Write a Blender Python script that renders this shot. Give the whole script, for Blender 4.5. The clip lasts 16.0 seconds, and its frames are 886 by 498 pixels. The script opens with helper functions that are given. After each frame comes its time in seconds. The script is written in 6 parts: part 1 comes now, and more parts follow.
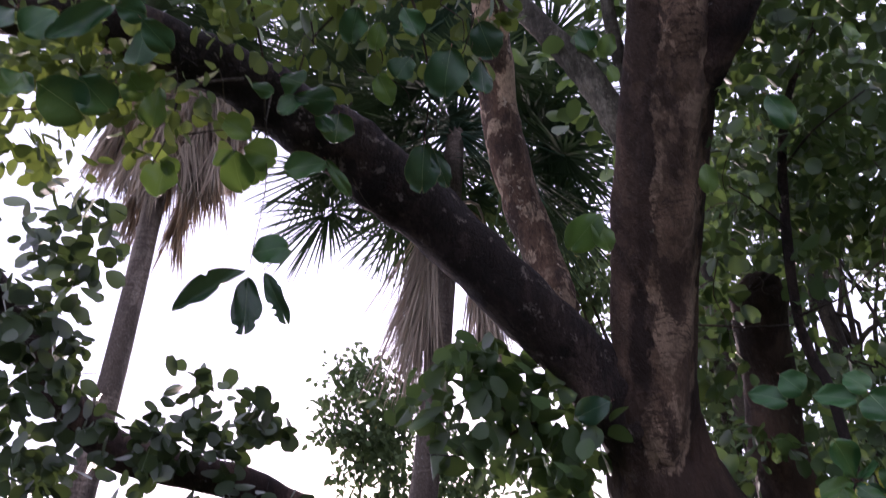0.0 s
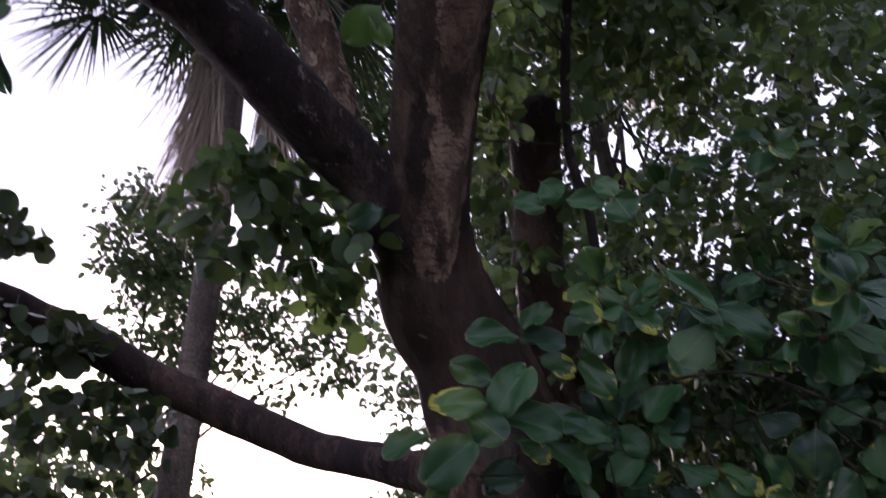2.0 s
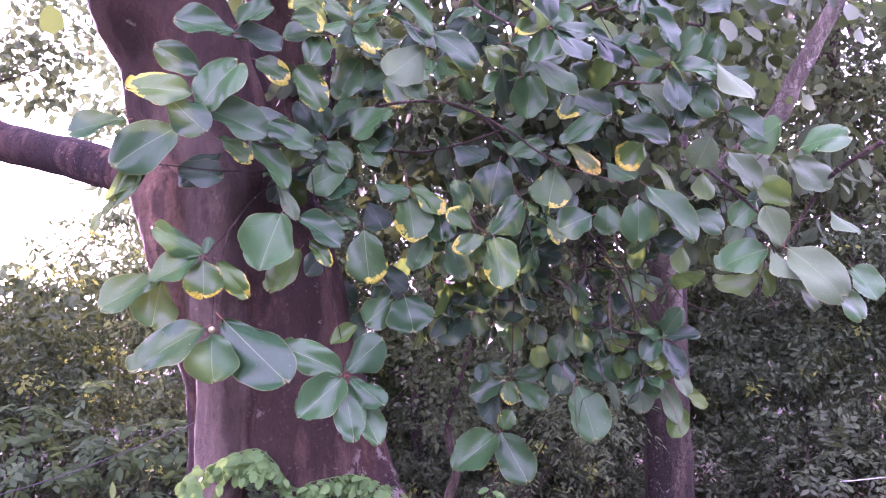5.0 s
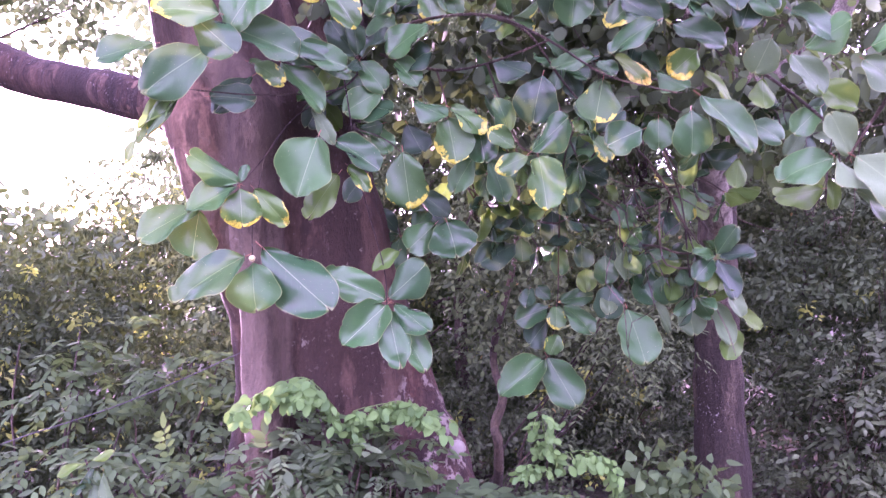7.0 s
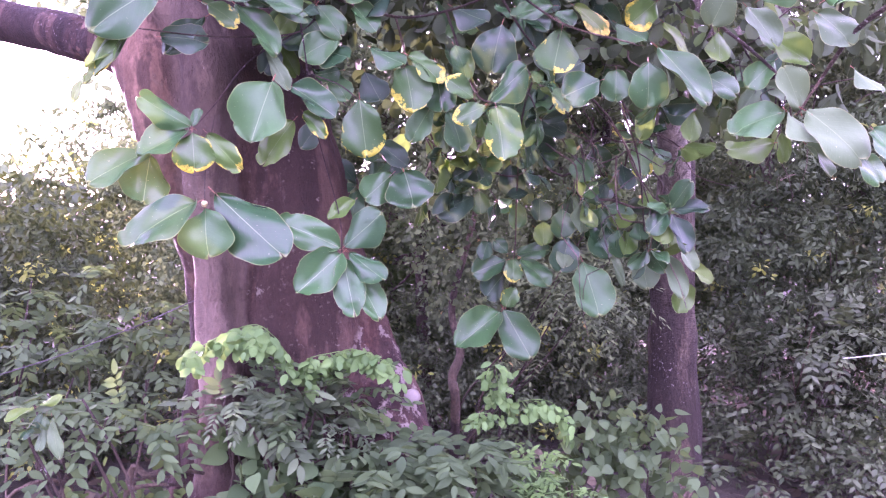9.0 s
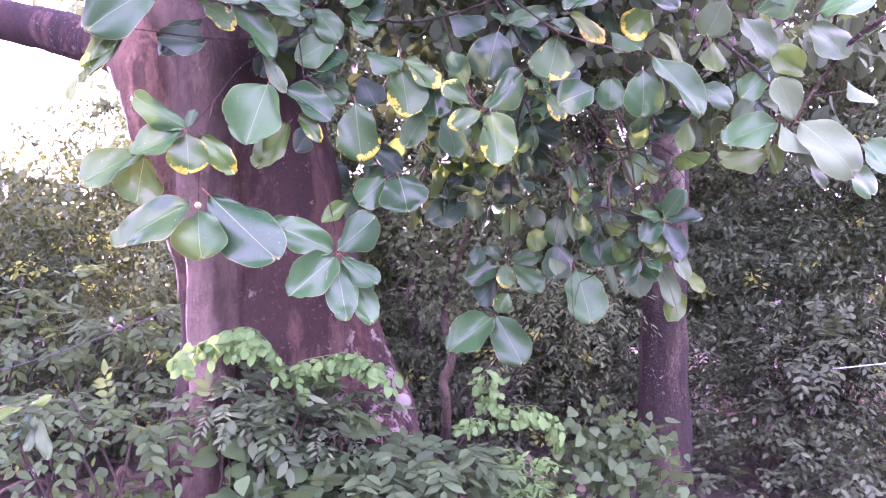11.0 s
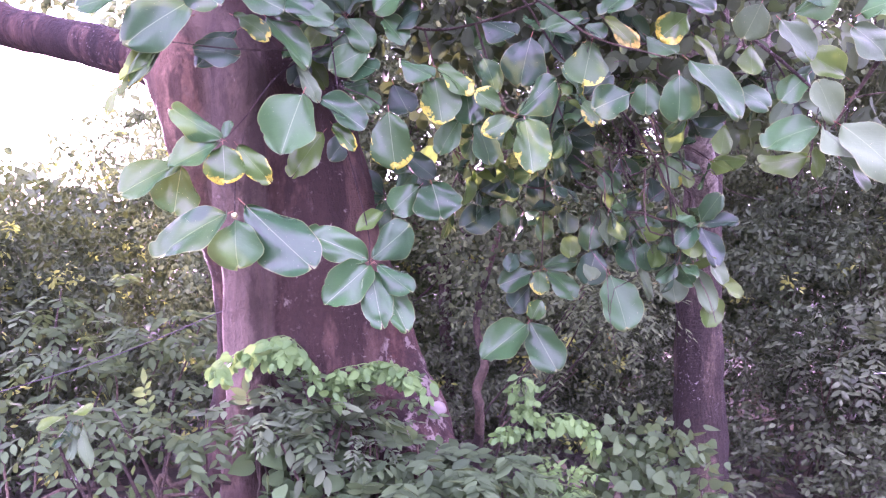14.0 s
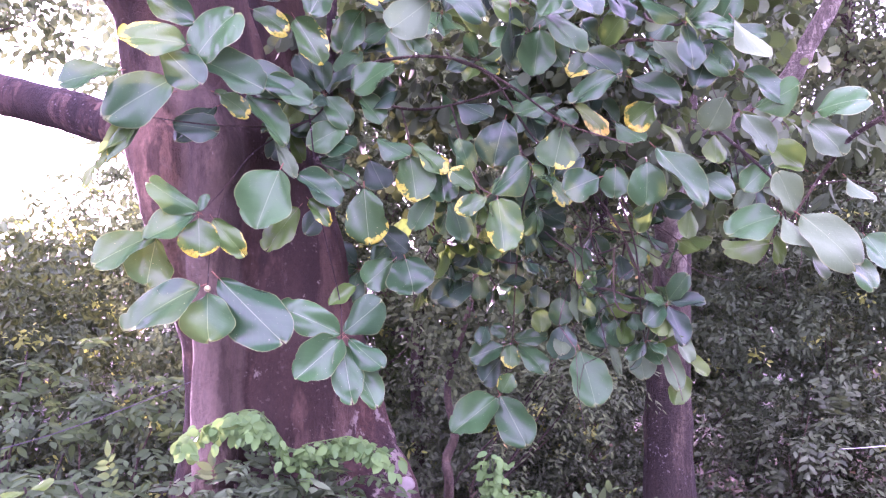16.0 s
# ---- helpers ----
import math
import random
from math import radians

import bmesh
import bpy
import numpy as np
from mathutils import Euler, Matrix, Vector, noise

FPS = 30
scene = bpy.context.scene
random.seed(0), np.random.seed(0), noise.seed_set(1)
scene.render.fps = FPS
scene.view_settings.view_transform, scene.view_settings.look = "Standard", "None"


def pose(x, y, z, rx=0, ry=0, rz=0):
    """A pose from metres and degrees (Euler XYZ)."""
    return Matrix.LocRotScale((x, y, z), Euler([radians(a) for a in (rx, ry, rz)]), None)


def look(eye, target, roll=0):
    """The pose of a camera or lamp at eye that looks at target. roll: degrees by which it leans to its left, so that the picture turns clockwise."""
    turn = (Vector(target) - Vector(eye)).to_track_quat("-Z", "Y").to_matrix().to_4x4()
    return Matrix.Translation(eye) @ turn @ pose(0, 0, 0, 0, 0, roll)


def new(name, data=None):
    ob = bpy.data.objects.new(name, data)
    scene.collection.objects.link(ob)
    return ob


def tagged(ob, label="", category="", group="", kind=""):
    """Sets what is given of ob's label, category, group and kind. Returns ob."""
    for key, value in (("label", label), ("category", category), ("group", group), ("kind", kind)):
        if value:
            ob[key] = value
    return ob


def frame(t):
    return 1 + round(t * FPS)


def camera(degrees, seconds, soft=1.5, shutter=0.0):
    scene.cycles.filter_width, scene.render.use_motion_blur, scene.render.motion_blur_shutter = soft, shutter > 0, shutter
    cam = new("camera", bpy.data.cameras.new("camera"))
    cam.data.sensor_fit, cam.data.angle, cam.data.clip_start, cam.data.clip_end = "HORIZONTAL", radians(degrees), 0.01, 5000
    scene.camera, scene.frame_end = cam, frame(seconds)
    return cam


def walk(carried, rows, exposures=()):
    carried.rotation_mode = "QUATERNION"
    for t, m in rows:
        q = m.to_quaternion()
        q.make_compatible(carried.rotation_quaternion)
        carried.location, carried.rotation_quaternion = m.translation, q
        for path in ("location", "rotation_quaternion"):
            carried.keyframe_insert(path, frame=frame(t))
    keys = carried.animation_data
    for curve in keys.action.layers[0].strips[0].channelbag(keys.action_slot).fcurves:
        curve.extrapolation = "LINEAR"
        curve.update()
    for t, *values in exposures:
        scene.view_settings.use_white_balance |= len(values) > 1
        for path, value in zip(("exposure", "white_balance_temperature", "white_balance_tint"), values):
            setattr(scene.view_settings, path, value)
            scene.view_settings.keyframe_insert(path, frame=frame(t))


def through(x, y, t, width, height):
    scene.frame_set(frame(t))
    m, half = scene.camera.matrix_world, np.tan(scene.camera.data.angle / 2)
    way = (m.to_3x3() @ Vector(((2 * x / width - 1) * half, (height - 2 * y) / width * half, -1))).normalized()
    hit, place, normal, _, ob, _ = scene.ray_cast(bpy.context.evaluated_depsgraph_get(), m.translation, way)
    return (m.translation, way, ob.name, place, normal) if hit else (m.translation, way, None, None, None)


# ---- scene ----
# ---------------------------------------------------------------- camera
cam = camera(59.1, 16.0, soft=1.2, shutter=0.5)
PATH = [
    (0, (-0.036, -0.092, 2.292), (-0.02, 1.578, 3.392), 0.9),
    (0.5, (-0.007, -0.032, 2.271), (0.058, 1.688, 3.29), 0.2),
    (1, (0.035, 0.006, 2.25), (0.216, 1.752, 3.21), -1.3),
    (1.5, (0.076, 0.034, 2.212), (0.431, 1.805, 3.073), -2.9),
    (2, (0.109, 0.065, 2.196), (0.626, 1.85, 2.935), -3.6),
    (2.5, (0.152, 0.1, 2.17), (0.756, 1.91, 2.767), -3.6),
    (3, (0.198, 0.088, 2.111), (0.994, 1.855, 2.605), -3.2),
    (3.5, (0.213, 0.108, 2.077), (1.122, 1.86, 2.4), -1.7),
    (4, (0.195, 0.086, 2.045), (1.174, 1.81, 2.308), -1.7),
    (4.5, (0.209, 0.066, 1.994), (1.256, 1.762, 2.165), -1.8),
    (5, (0.222, 0.065, 1.974), (1.354, 1.707, 2.13), 0.1),
    (7.5, (0.279, 0.179, 1.912), (1.309, 1.892, 1.836), -1.6),
    (8, (0.295, 0.189, 1.889), (1.326, 1.898, 1.761), -1.9),
    (8.5, (0.295, 0.153, 1.895), (1.396, 1.82, 1.798), -1.9),
    (9, (0.294, 0.135, 1.891), (1.414, 1.788, 1.782), -0.5),
    (11.5, (0.293, 0.133, 1.896), (1.428, 1.777, 1.796), 0.4),
    (12, (0.288, 0.149, 1.895), (1.415, 1.796, 1.779), 0.2),
    (12.5, (0.281, 0.143, 1.904), (1.387, 1.806, 1.814), 0.2),
    (13, (0.277, 0.148, 1.914), (1.349, 1.834, 1.819), -0.4),
    (13.5, (0.276, 0.156, 1.911), (1.346, 1.843, 1.807), -0.7),
    (14, (0.274, 0.154, 1.908), (1.352, 1.837, 1.819), -0.2),
    (14.5, (0.273, 0.16, 1.912), (1.38, 1.824, 1.833), 0.4),
    (15, (0.285, 0.142, 1.928), (1.444, 1.772, 1.913), 0.9),
    (15.5, (0.266, 0.133, 1.953), (1.404, 1.777, 1.99), 1.4),
    (16, (0.263, 0.121, 1.982), (1.394, 1.77, 2.036), 1.0),
]
EXPOSURES = [(0.0, 1.18, 5720, 40), (1.5, 0.7, 5720, 40), (2.6, 0.8, 5700, 50), (3.1, 2.05, 5680, 70), (4.2, 2.92, 5680, 90), (5.2, 3.66, 5685, 98),
             (7.3, 3.97, 5695, 101), (9.0, 4.12, 5695, 101), (12.5, 4.26, 5695, 101), (16.0, 4.04, 5695, 101)]
walk(cam, [(t, look(eye, target, roll)) for t, eye, target, roll in PATH], EXPOSURES)

# ---------------------------------------------------------------- light
SUN_AZ, SUN_EL = -2.8, 10.4
world = bpy.data.worlds.new("sky")
scene.world = world
world.use_nodes = True
wn, wl = world.node_tree.nodes, world.node_tree.links
sky = wn.new("ShaderNodeTexSky")
sky.sky_type, sky.sun_disc = "NISHITA", False
sky.sun_elevation, sky.sun_rotation = radians(SUN_EL), radians(SUN_AZ)
sky.air_density, sky.dust_density, sky.ozone_density = 1.0, 1.5, 1.0
haze = wn.new("ShaderNodeMix")  # thin high cloud that whitens the whole sky evenly
haze.data_type, haze.inputs[0].default_value, haze.inputs[7].default_value = "RGBA", 0.65, (9.0, 9.1, 9.35, 1)
wl.new(sky.outputs[0], haze.inputs[6])
wn["Background"].inputs["Strength"].default_value = 0.12
wl.new(haze.outputs[2], wn["Background"].inputs["Color"])
sun_data = bpy.data.lights.new("sun", "SUN")
sun_data.energy, sun_data.angle, sun_data.color = 2.6, radians(0.6), (1.0, 0.86, 0.66)
sun = new("sun", sun_data)
sun.matrix_world = look((0, 0, 0), (-math.sin(radians(SUN_AZ)), -math.cos(radians(SUN_AZ)), -math.tan(radians(SUN_EL))))


# ---------------------------------------------------------------- materials
def material(name):
    mat = bpy.data.materials.new(name)
    mat.use_nodes = True
    nodes, links = mat.node_tree.nodes, mat.node_tree.links
    return mat, nodes, links, nodes["Principled BSDF"]


def ramp(nodes, links, source, stops):
    r = nodes.new("ShaderNodeValToRGB")
    while len(r.color_ramp.elements) < len(stops):
        r.color_ramp.elements.new(0.5)
    for el, (at, colour) in zip(r.color_ramp.elements, stops):
        el.position, el.color = at, (*colour, 1)
    links.new(source, r.inputs[0])
    return r.outputs[0]


def mixed(nodes, links, factor, a, b, mode="MIX"):
    m = nodes.new("ShaderNodeMix")
    m.data_type, m.blend_type = "RGBA", mode
    for sock, value in ((m.inputs[0], factor), (m.inputs[6], a), (m.inputs[7], b)):
        if isinstance(value, (int, float)):
            sock.default_value = value
        elif isinstance(value, tuple):
            sock.default_value = (*value, 1)
        else:
            links.new(value, sock)
    return m.outputs[2]


def noise_tex(nodes, links, vector, scale, detail=4.0, rough=0.6, stretch=None):
    n = nodes.new("ShaderNodeTexNoise")
    n.inputs["Scale"].default_value, n.inputs["Detail"].default_value, n.inputs["Roughness"].default_value = scale, detail, rough
    if stretch:
        mp = nodes.new("ShaderNodeMapping")
        mp.inputs["Scale"].default_value = stretch
        links.new(vector, mp.inputs[0])
        vector = mp.outputs[0]
    links.new(vector, n.inputs["Vector"])
    return n.outputs["Fac"]


def maths(nodes, links, op, a, b=0.0, c=0.0):
    m = nodes.new("ShaderNodeMath")
    m.operation = op
    for sock, value in zip(m.inputs, (a, b, c)):
        if isinstance(value, (int, float)):
            sock.default_value = value
        else:
            links.new(value, sock)
    return m.outputs[0]


def bark_layers(nodes, links, co, dark, mid, pale, lichen=(0.42, 0.42, 0.38), patch=3.0, lichen_at=0.66, stretch=(1, 1, 0.25), flake_stretch=(1, 1, 0.45), crack=0.55,
                streak_scale=11.0, grain_span=0.45):
    """Colour and height of bark with up-and-down streaks, dark blotches, flaked pale patches, cross cracks and lichen."""
    streak = noise_tex(nodes, links, co, streak_scale, 7.0, 0.7, stretch)
    blotch = noise_tex(nodes, links, co, patch * 0.8, 6.0, 0.65, (1, 1, 0.3))
    flake = noise_tex(nodes, links, co, patch, 7.0, 0.66, flake_stretch)
    spots = noise_tex(nodes, links, co, 13.0, 5.0, 0.72)
    fine = noise_tex(nodes, links, co, 70.0, 4.0, 0.75, (1, 1, 0.6))
    cross = noise_tex(nodes, links, co, 16.0, 5.0, 0.6, (0.5, 0.5, 2.6))
    speck = noise_tex(nodes, links, co, 55.0, 3.0, 0.6)
    spread = noise_tex(nodes, links, co, 2.3, 2.0, 0.5)
    lines = ramp(nodes, links, cross, [(0.44, (0, 0, 0)), (0.485, (1, 1, 1)), (0.53, (0, 0, 0))])
    c = ramp(nodes, links, streak, [(0.3, dark), (0.55, mid), (0.75, pale)])
    c = mixed(nodes, links, ramp(nodes, links, flake, [(0.5, (0, 0, 0)), (0.53, (0.85, 0.85, 0.85))]), c, pale)
    band = noise_tex(nodes, links, co, 6.5, 3.0, 0.5, (1, 1, 0.1))
    c = mixed(nodes, links, 1.0, c, ramp(nodes, links, band, [(0.34, (0.45, 0.42, 0.42)), (0.52, (0.95, 0.95, 0.95)), (0.68, (1.4, 1.36, 1.34))]), "MULTIPLY")
    c = mixed(nodes, links, ramp(nodes, links, blotch, [(0.53, (0, 0, 0)), (0.555, (0.8, 0.8, 0.8))]), c, dark)
    lo, hi = 1 - 0.55 * grain_span / 0.45, 1 + 0.35 * grain_span / 0.45
    grain = ramp(nodes, links, fine, [(0.3, (lo, lo, lo)), (0.7, (hi, hi, hi))])
    c = mixed(nodes, links, 1.0, c, grain, "MULTIPLY")
    sparse = ramp(nodes, links, noise_tex(nodes, links, co, 4.0, 3.0, 0.6), [(0.46, (0.12, 0.12, 0.12)), (0.6, (1, 1, 1))])
    lines = maths(nodes, links, "MULTIPLY", lines, sparse)
    c = mixed(nodes, links, maths(nodes, links, "MULTIPLY", lines, crack), c, dark)
    c = mixed(nodes, links, ramp(nodes, links, spots, [(lichen_at, (0, 0, 0)), (lichen_at + 0.05, (1, 1, 1))]), c, lichen)
    many = maths(nodes, links, "MULTIPLY", ramp(nodes, links, speck, [(0.62, (0, 0, 0)), (0.67, (1, 1, 1))]), ramp(nodes, links, spread, [(0.5, (0, 0, 0)), (0.62, (1, 1, 1))]))
    c = mixed(nodes, links, maths(nodes, links, "MULTIPLY", many, 0.4), c, lichen)
    h = maths(nodes, links, "ADD", maths(nodes, links, "MULTIPLY", streak, 1.6), maths(nodes, links, "MULTIPLY", fine, 0.4))
    h = maths(nodes, links, "ADD", h, maths(nodes, links, "MULTIPLY", lines, -0.5 * crack))
    h = maths(nodes, links, "ADD", h, maths(nodes, links, "MULTIPLY", flake, 0.9))
    return c, h


def bark_surface(nodes, links, bsdf, colour, height, distance=0.03):
    links.new(colour, bsdf.inputs["Base Color"])
    bsdf.inputs["Roughness"].default_value, bsdf.inputs["Specular IOR Level"].default_value = 0.88, 0.36
    bump = nodes.new("ShaderNodeBump")
    bump.inputs["Strength"].default_value, bump.inputs["Distance"].default_value = 1.0, distance
    links.new(height, bump.inputs["Height"])
    links.new(bump.outputs[0], bsdf.inputs["Normal"])


def bark(name, dark, mid, pale, **kinds):
    mat, nodes, links, bsdf = material(name)
    co = nodes.new("ShaderNodeTexCoord").outputs["Object"]
    c, h = bark_layers(nodes, links, co, dark, mid, pale, **kinds)
    bark_surface(nodes, links, bsdf, c, h)
    return mat


def patchwork_bark(name, ground, patches):
    """Bark that changes kind where the mesh's attributes say so, with ragged borders."""
    mat, nodes, links, bsdf = material(name)
    co = nodes.new("ShaderNodeTexCoord").outputs["Object"]
    ragged = noise_tex(nodes, links, co, 13.0, 6.0, 0.65, (1, 1, 0.55))
    wobble = maths(nodes, links, "MULTIPLY", maths(nodes, links, "SUBTRACT", ragged, 0.5), 1.9)
    c, h = bark_layers(nodes, links, co, **ground)
    for key, kinds, soft in patches:
        attr = nodes.new("ShaderNodeAttribute")
        attr.attribute_name = key
        mask = ramp(nodes, links, maths(nodes, links, "ADD", attr.outputs["Fac"], wobble), [(0.5 - soft, (0, 0, 0)), (0.5 + soft, (1, 1, 1))])
        c2, h2 = bark_layers(nodes, links, co, **kinds)
        c = mixed(nodes, links, mask, c, c2)
        h = maths(nodes, links, "ADD", h, maths(nodes, links, "MULTIPLY", mask, 0.35))
    bark_surface(nodes, links, bsdf, c, h, 0.02)
    return mat


def sheet_shader(mat, nodes, links, bsdf, colour, through_colour, amount):
    """Mixes light that shines through the blade into a leaf's surface."""
    tr = nodes.new("ShaderNodeBsdfTranslucent")
    mix = nodes.new("ShaderNodeMixShader")
    mix.inputs[0].default_value = amount
    links.new(colour, bsdf.inputs["Base Color"])
    links.new(through_colour, tr.inputs["Color"])
    links.new(bsdf.outputs[0], mix.inputs[1])
    links.new(tr.outputs[0], mix.inputs[2])
    links.new(mix.outputs[0], nodes["Material Output"].inputs["Surface"])


def big_leaf_material(name, low, high, rim=0.0, rim_colour=(0.46, 0.36, 0.07), rough=0.23, through=0.08):
    """A leathery blade: pale midrib, side veins, blotches, specks, and a yellowed margin where rim is above 0."""
    mat, nodes, links, bsdf = material(name)
    attr = nodes.new("ShaderNodeAttribute")
    attr.attribute_name = "blade"
    sep = nodes.new("ShaderNodeSeparateXYZ")
    links.new(attr.outputs["Vector"], sep.inputs[0])
    across, along, edge = sep.outputs
    co = nodes.new("ShaderNodeTexCoord").outputs["Object"]
    rnd = nodes.new("ShaderNodeObjectInfo").outputs["Random"]
    shift = nodes.new("ShaderNodeVectorMath")
    links.new(co, shift.inputs[0])
    vec = nodes.new("ShaderNodeCombineXYZ")
    for i in range(3):
        links.new(maths(nodes, links, "MULTIPLY", rnd, 37.0 + 11 * i), vec.inputs[i])
    links.new(vec.outputs[0], shift.inputs[1])
    p = shift.outputs[0]
    blot = noise_tex(nodes, links, p, 3.0, 4.0)
    speck = noise_tex(nodes, links, p, 38.0, 3.0)
    tone = maths(nodes, links, "ADD", maths(nodes, links, "MULTIPLY", rnd, 0.75), maths(nodes, links, "MULTIPLY", blot, 0.35))
    green = ramp(nodes, links, tone, [(0.1, low), (0.95, high)])
    mid = maths(nodes, links, "LESS_THAN", maths(nodes, links, "ABSOLUTE", across), 0.0075)
    vein = nodes.new("ShaderNodeTexWave")
    vein.inputs["Scale"].default_value, vein.inputs["Distortion"].default_value = 3.4, 0.6
    vc = nodes.new("ShaderNodeCombineXYZ")
    slant = maths(nodes, links, "SUBTRACT", along, maths(nodes, links, "MULTIPLY", maths(nodes, links, "ABSOLUTE", across), 0.7))
    links.new(slant, vc.inputs[0])
    links.new(vc.outputs[0], vein.inputs["Vector"])
    line = ramp(nodes, links, vein.outputs["Fac"], [(0.9, (0, 0, 0)), (1.0, (1, 1, 1))])
    green = mixed(nodes, links, maths(nodes, links, "MULTIPLY", line, 0.016), green, (0.16, 0.26, 0.1))
    if rim:
        wide = noise_tex(nodes, links, p, 1.7, 5.0, 0.65)
        margin = maths(nodes, links, "ADD", edge, maths(nodes, links, "MULTIPLY", maths(nodes, links, "SUBTRACT", wide, 0.5), 3.2))
        margin = maths(nodes, links, "ADD", margin, maths(nodes, links, "MULTIPLY", maths(nodes, links, "SUBTRACT", along, 0.7), 0.7))
        patch = ramp(nodes, links, margin, [(1.0 - rim, (0, 0, 0)), (1.4 - rim, (0.9, 0.9, 0.9))])
        ring = noise_tex(nodes, links, p, 14.0, 4.0, 0.7)
        patch = maths(nodes, links, "MULTIPLY", patch, ramp(nodes, links, ring, [(0.36, (0.25, 0.25, 0.25)), (0.5, (1, 1, 1))]))
        green = mixed(nodes, links, patch, green, rim_colour)
    else:
        thin = ramp(nodes, links, edge, [(0.955, (0, 0, 0)), (0.99, (1, 1, 1))])
        green = mixed(nodes, links, maths(nodes, links, "MULTIPLY", thin, 0.3), green, (0.3, 0.33, 0.12))
    green = mixed(nodes, links, ramp(nodes, links, speck, [(0.71, (0, 0, 0)), (0.74, (1, 1, 1))]), green, (0.3, 0.32, 0.16))
    green = mixed(nodes, links, maths(nodes, links, "MULTIPLY", mid, 0.3), green, (0.2, 0.3, 0.13))
    warm = mixed(nodes, links, 0.5, green, (0.24, 0.36, 0.06))
    sheet_shader(mat, nodes, links, bsdf, green, warm, through)
    wax = maths(nodes, links, "FRACT", maths(nodes, links, "MULTIPLY", rnd, 7.31))
    links.new(maths(nodes, links, "ADD", maths(nodes, links, "MULTIPLY", wax, 0.2), rough - 0.04), bsdf.inputs["Roughness"])
    bsdf.inputs["Specular IOR Level"].default_value = 0.25
    h = maths(nodes, links, "ADD", maths(nodes, links, "MULTIPLY", line, -0.09), maths(nodes, links, "MULTIPLY", blot, 2.0))
    bump = nodes.new("ShaderNodeBump")
    bump.inputs["Strength"].default_value, bump.inputs["Distance"].default_value = 0.35, 0.004
    links.new(h, bump.inputs["Height"])
    links.new(bump.outputs[0], bsdf.inputs["Normal"])
    return mat


def small_leaf_material(name, low, high, rough=0.4, through=0.35, dry=0.0, glow=(0.2, 0.3, 0.07), gloss=0.5):
    """Leaves joined in one mesh, each with a tone of its own."""
    mat, nodes, links, bsdf = material(name)
    isl = nodes.new("ShaderNodeNewGeometry").outputs["Random Per Island"]
    co = nodes.new("ShaderNodeTexCoord").outputs["Object"]
    clump = noise_tex(nodes, links, co, 0.9, 3.0)
    tone = maths(nodes, links, "ADD", maths(nodes, links, "MULTIPLY", isl, 0.6), maths(nodes, links, "MULTIPLY", clump, 0.5))
    stops = [(0.15, low), (0.85, high)]
    green = ramp(nodes, links, tone, stops)
    if dry:
        old = maths(nodes, links, "LESS_THAN", maths(nodes, links, "FRACT", maths(nodes, links, "MULTIPLY", isl, 91.7)), dry)
        green = mixed(nodes, links, old, green, (0.26, 0.2, 0.07))
    sheet_shader(mat, nodes, links, bsdf, green, mixed(nodes, links, 0.6, green, glow), through)
    bsdf.inputs["Roughness"].default_value = rough
    bsdf.inputs["Specular IOR Level"].default_value = gloss
    return mat


def plain(name, colour, second, scale=8.0, rough=0.6, metal=0.0, bump_size=0.0):
    mat, nodes, links, bsdf = material(name)
    co = nodes.new("ShaderNodeTexCoord").outputs["Object"]
    n = noise_tex(nodes, links, co, scale, 6.0, 0.65)
    links.new(ramp(nodes, links, n, [(0.3, colour), (0.7, second)]), bsdf.inputs["Base Color"])
    bsdf.inputs["Roughness"].default_value, bsdf.inputs["Metallic"].default_value = rough, metal
    if bump_size:
        bump = nodes.new("ShaderNodeBump")
        bump.inputs["Strength"].default_value, bump.inputs["Distance"].default_value = 0.8, bump_size
        links.new(n, bump.inputs["Height"])
        links.new(bump.outputs[0], bsdf.inputs["Normal"])
    return mat


TRUNK_BARK = patchwork_bark(
    "great_trunk_bark",
    dict(dark=(0.0165, 0.00902, 0.00531), mid=(0.0433, 0.0249, 0.0149), pale=(0.0742, 0.0467, 0.0299), lichen=(0.13, 0.122, 0.092), patch=2.0, lichen_at=0.645, stretch=(1, 1, 0.4), crack=0.12, streak_scale=6.0, grain_span=0.2),
    (("smooth", dict(dark=(0.0412, 0.0249, 0.016), mid=(0.0845, 0.052, 0.0329), pale=(0.124, 0.0806, 0.0531), lichen=(0.2, 0.165, 0.13), patch=2.6, lichen_at=0.72, crack=0.25, streak_scale=7.0, grain_span=0.25), 0.22),
     ("flaked", dict(dark=(0.033, 0.0191, 0.0116), mid=(0.134, 0.088, 0.054), pale=(0.268, 0.191, 0.125), lichen=(0.3, 0.26, 0.19), patch=5.0, lichen_at=0.66, flake_stretch=(1, 1, 0.4), crack=1.0, streak_scale=8.0, grain_span=0.3), 0.08),
     ("pale", dict(dark=(0.0433, 0.0318, 0.0217), mid=(0.069, 0.052, 0.0358), pale=(0.0968, 0.0743, 0.0531), patch=2.2, lichen=(0.19, 0.178, 0.14), lichen_at=0.7, crack=0.22, streak_scale=5.0, grain_span=0.16), 0.3),
     ("burl", dict(dark=(0.0144, 0.0069, 0.00435), mid=(0.0371, 0.0175, 0.0101), pale=(0.0597, 0.034, 0.0213), lichen=(0.14, 0.128, 0.1), patch=5.0, lichen_at=0.53, crack=0.4, grain_span=0.35), 0.3)))
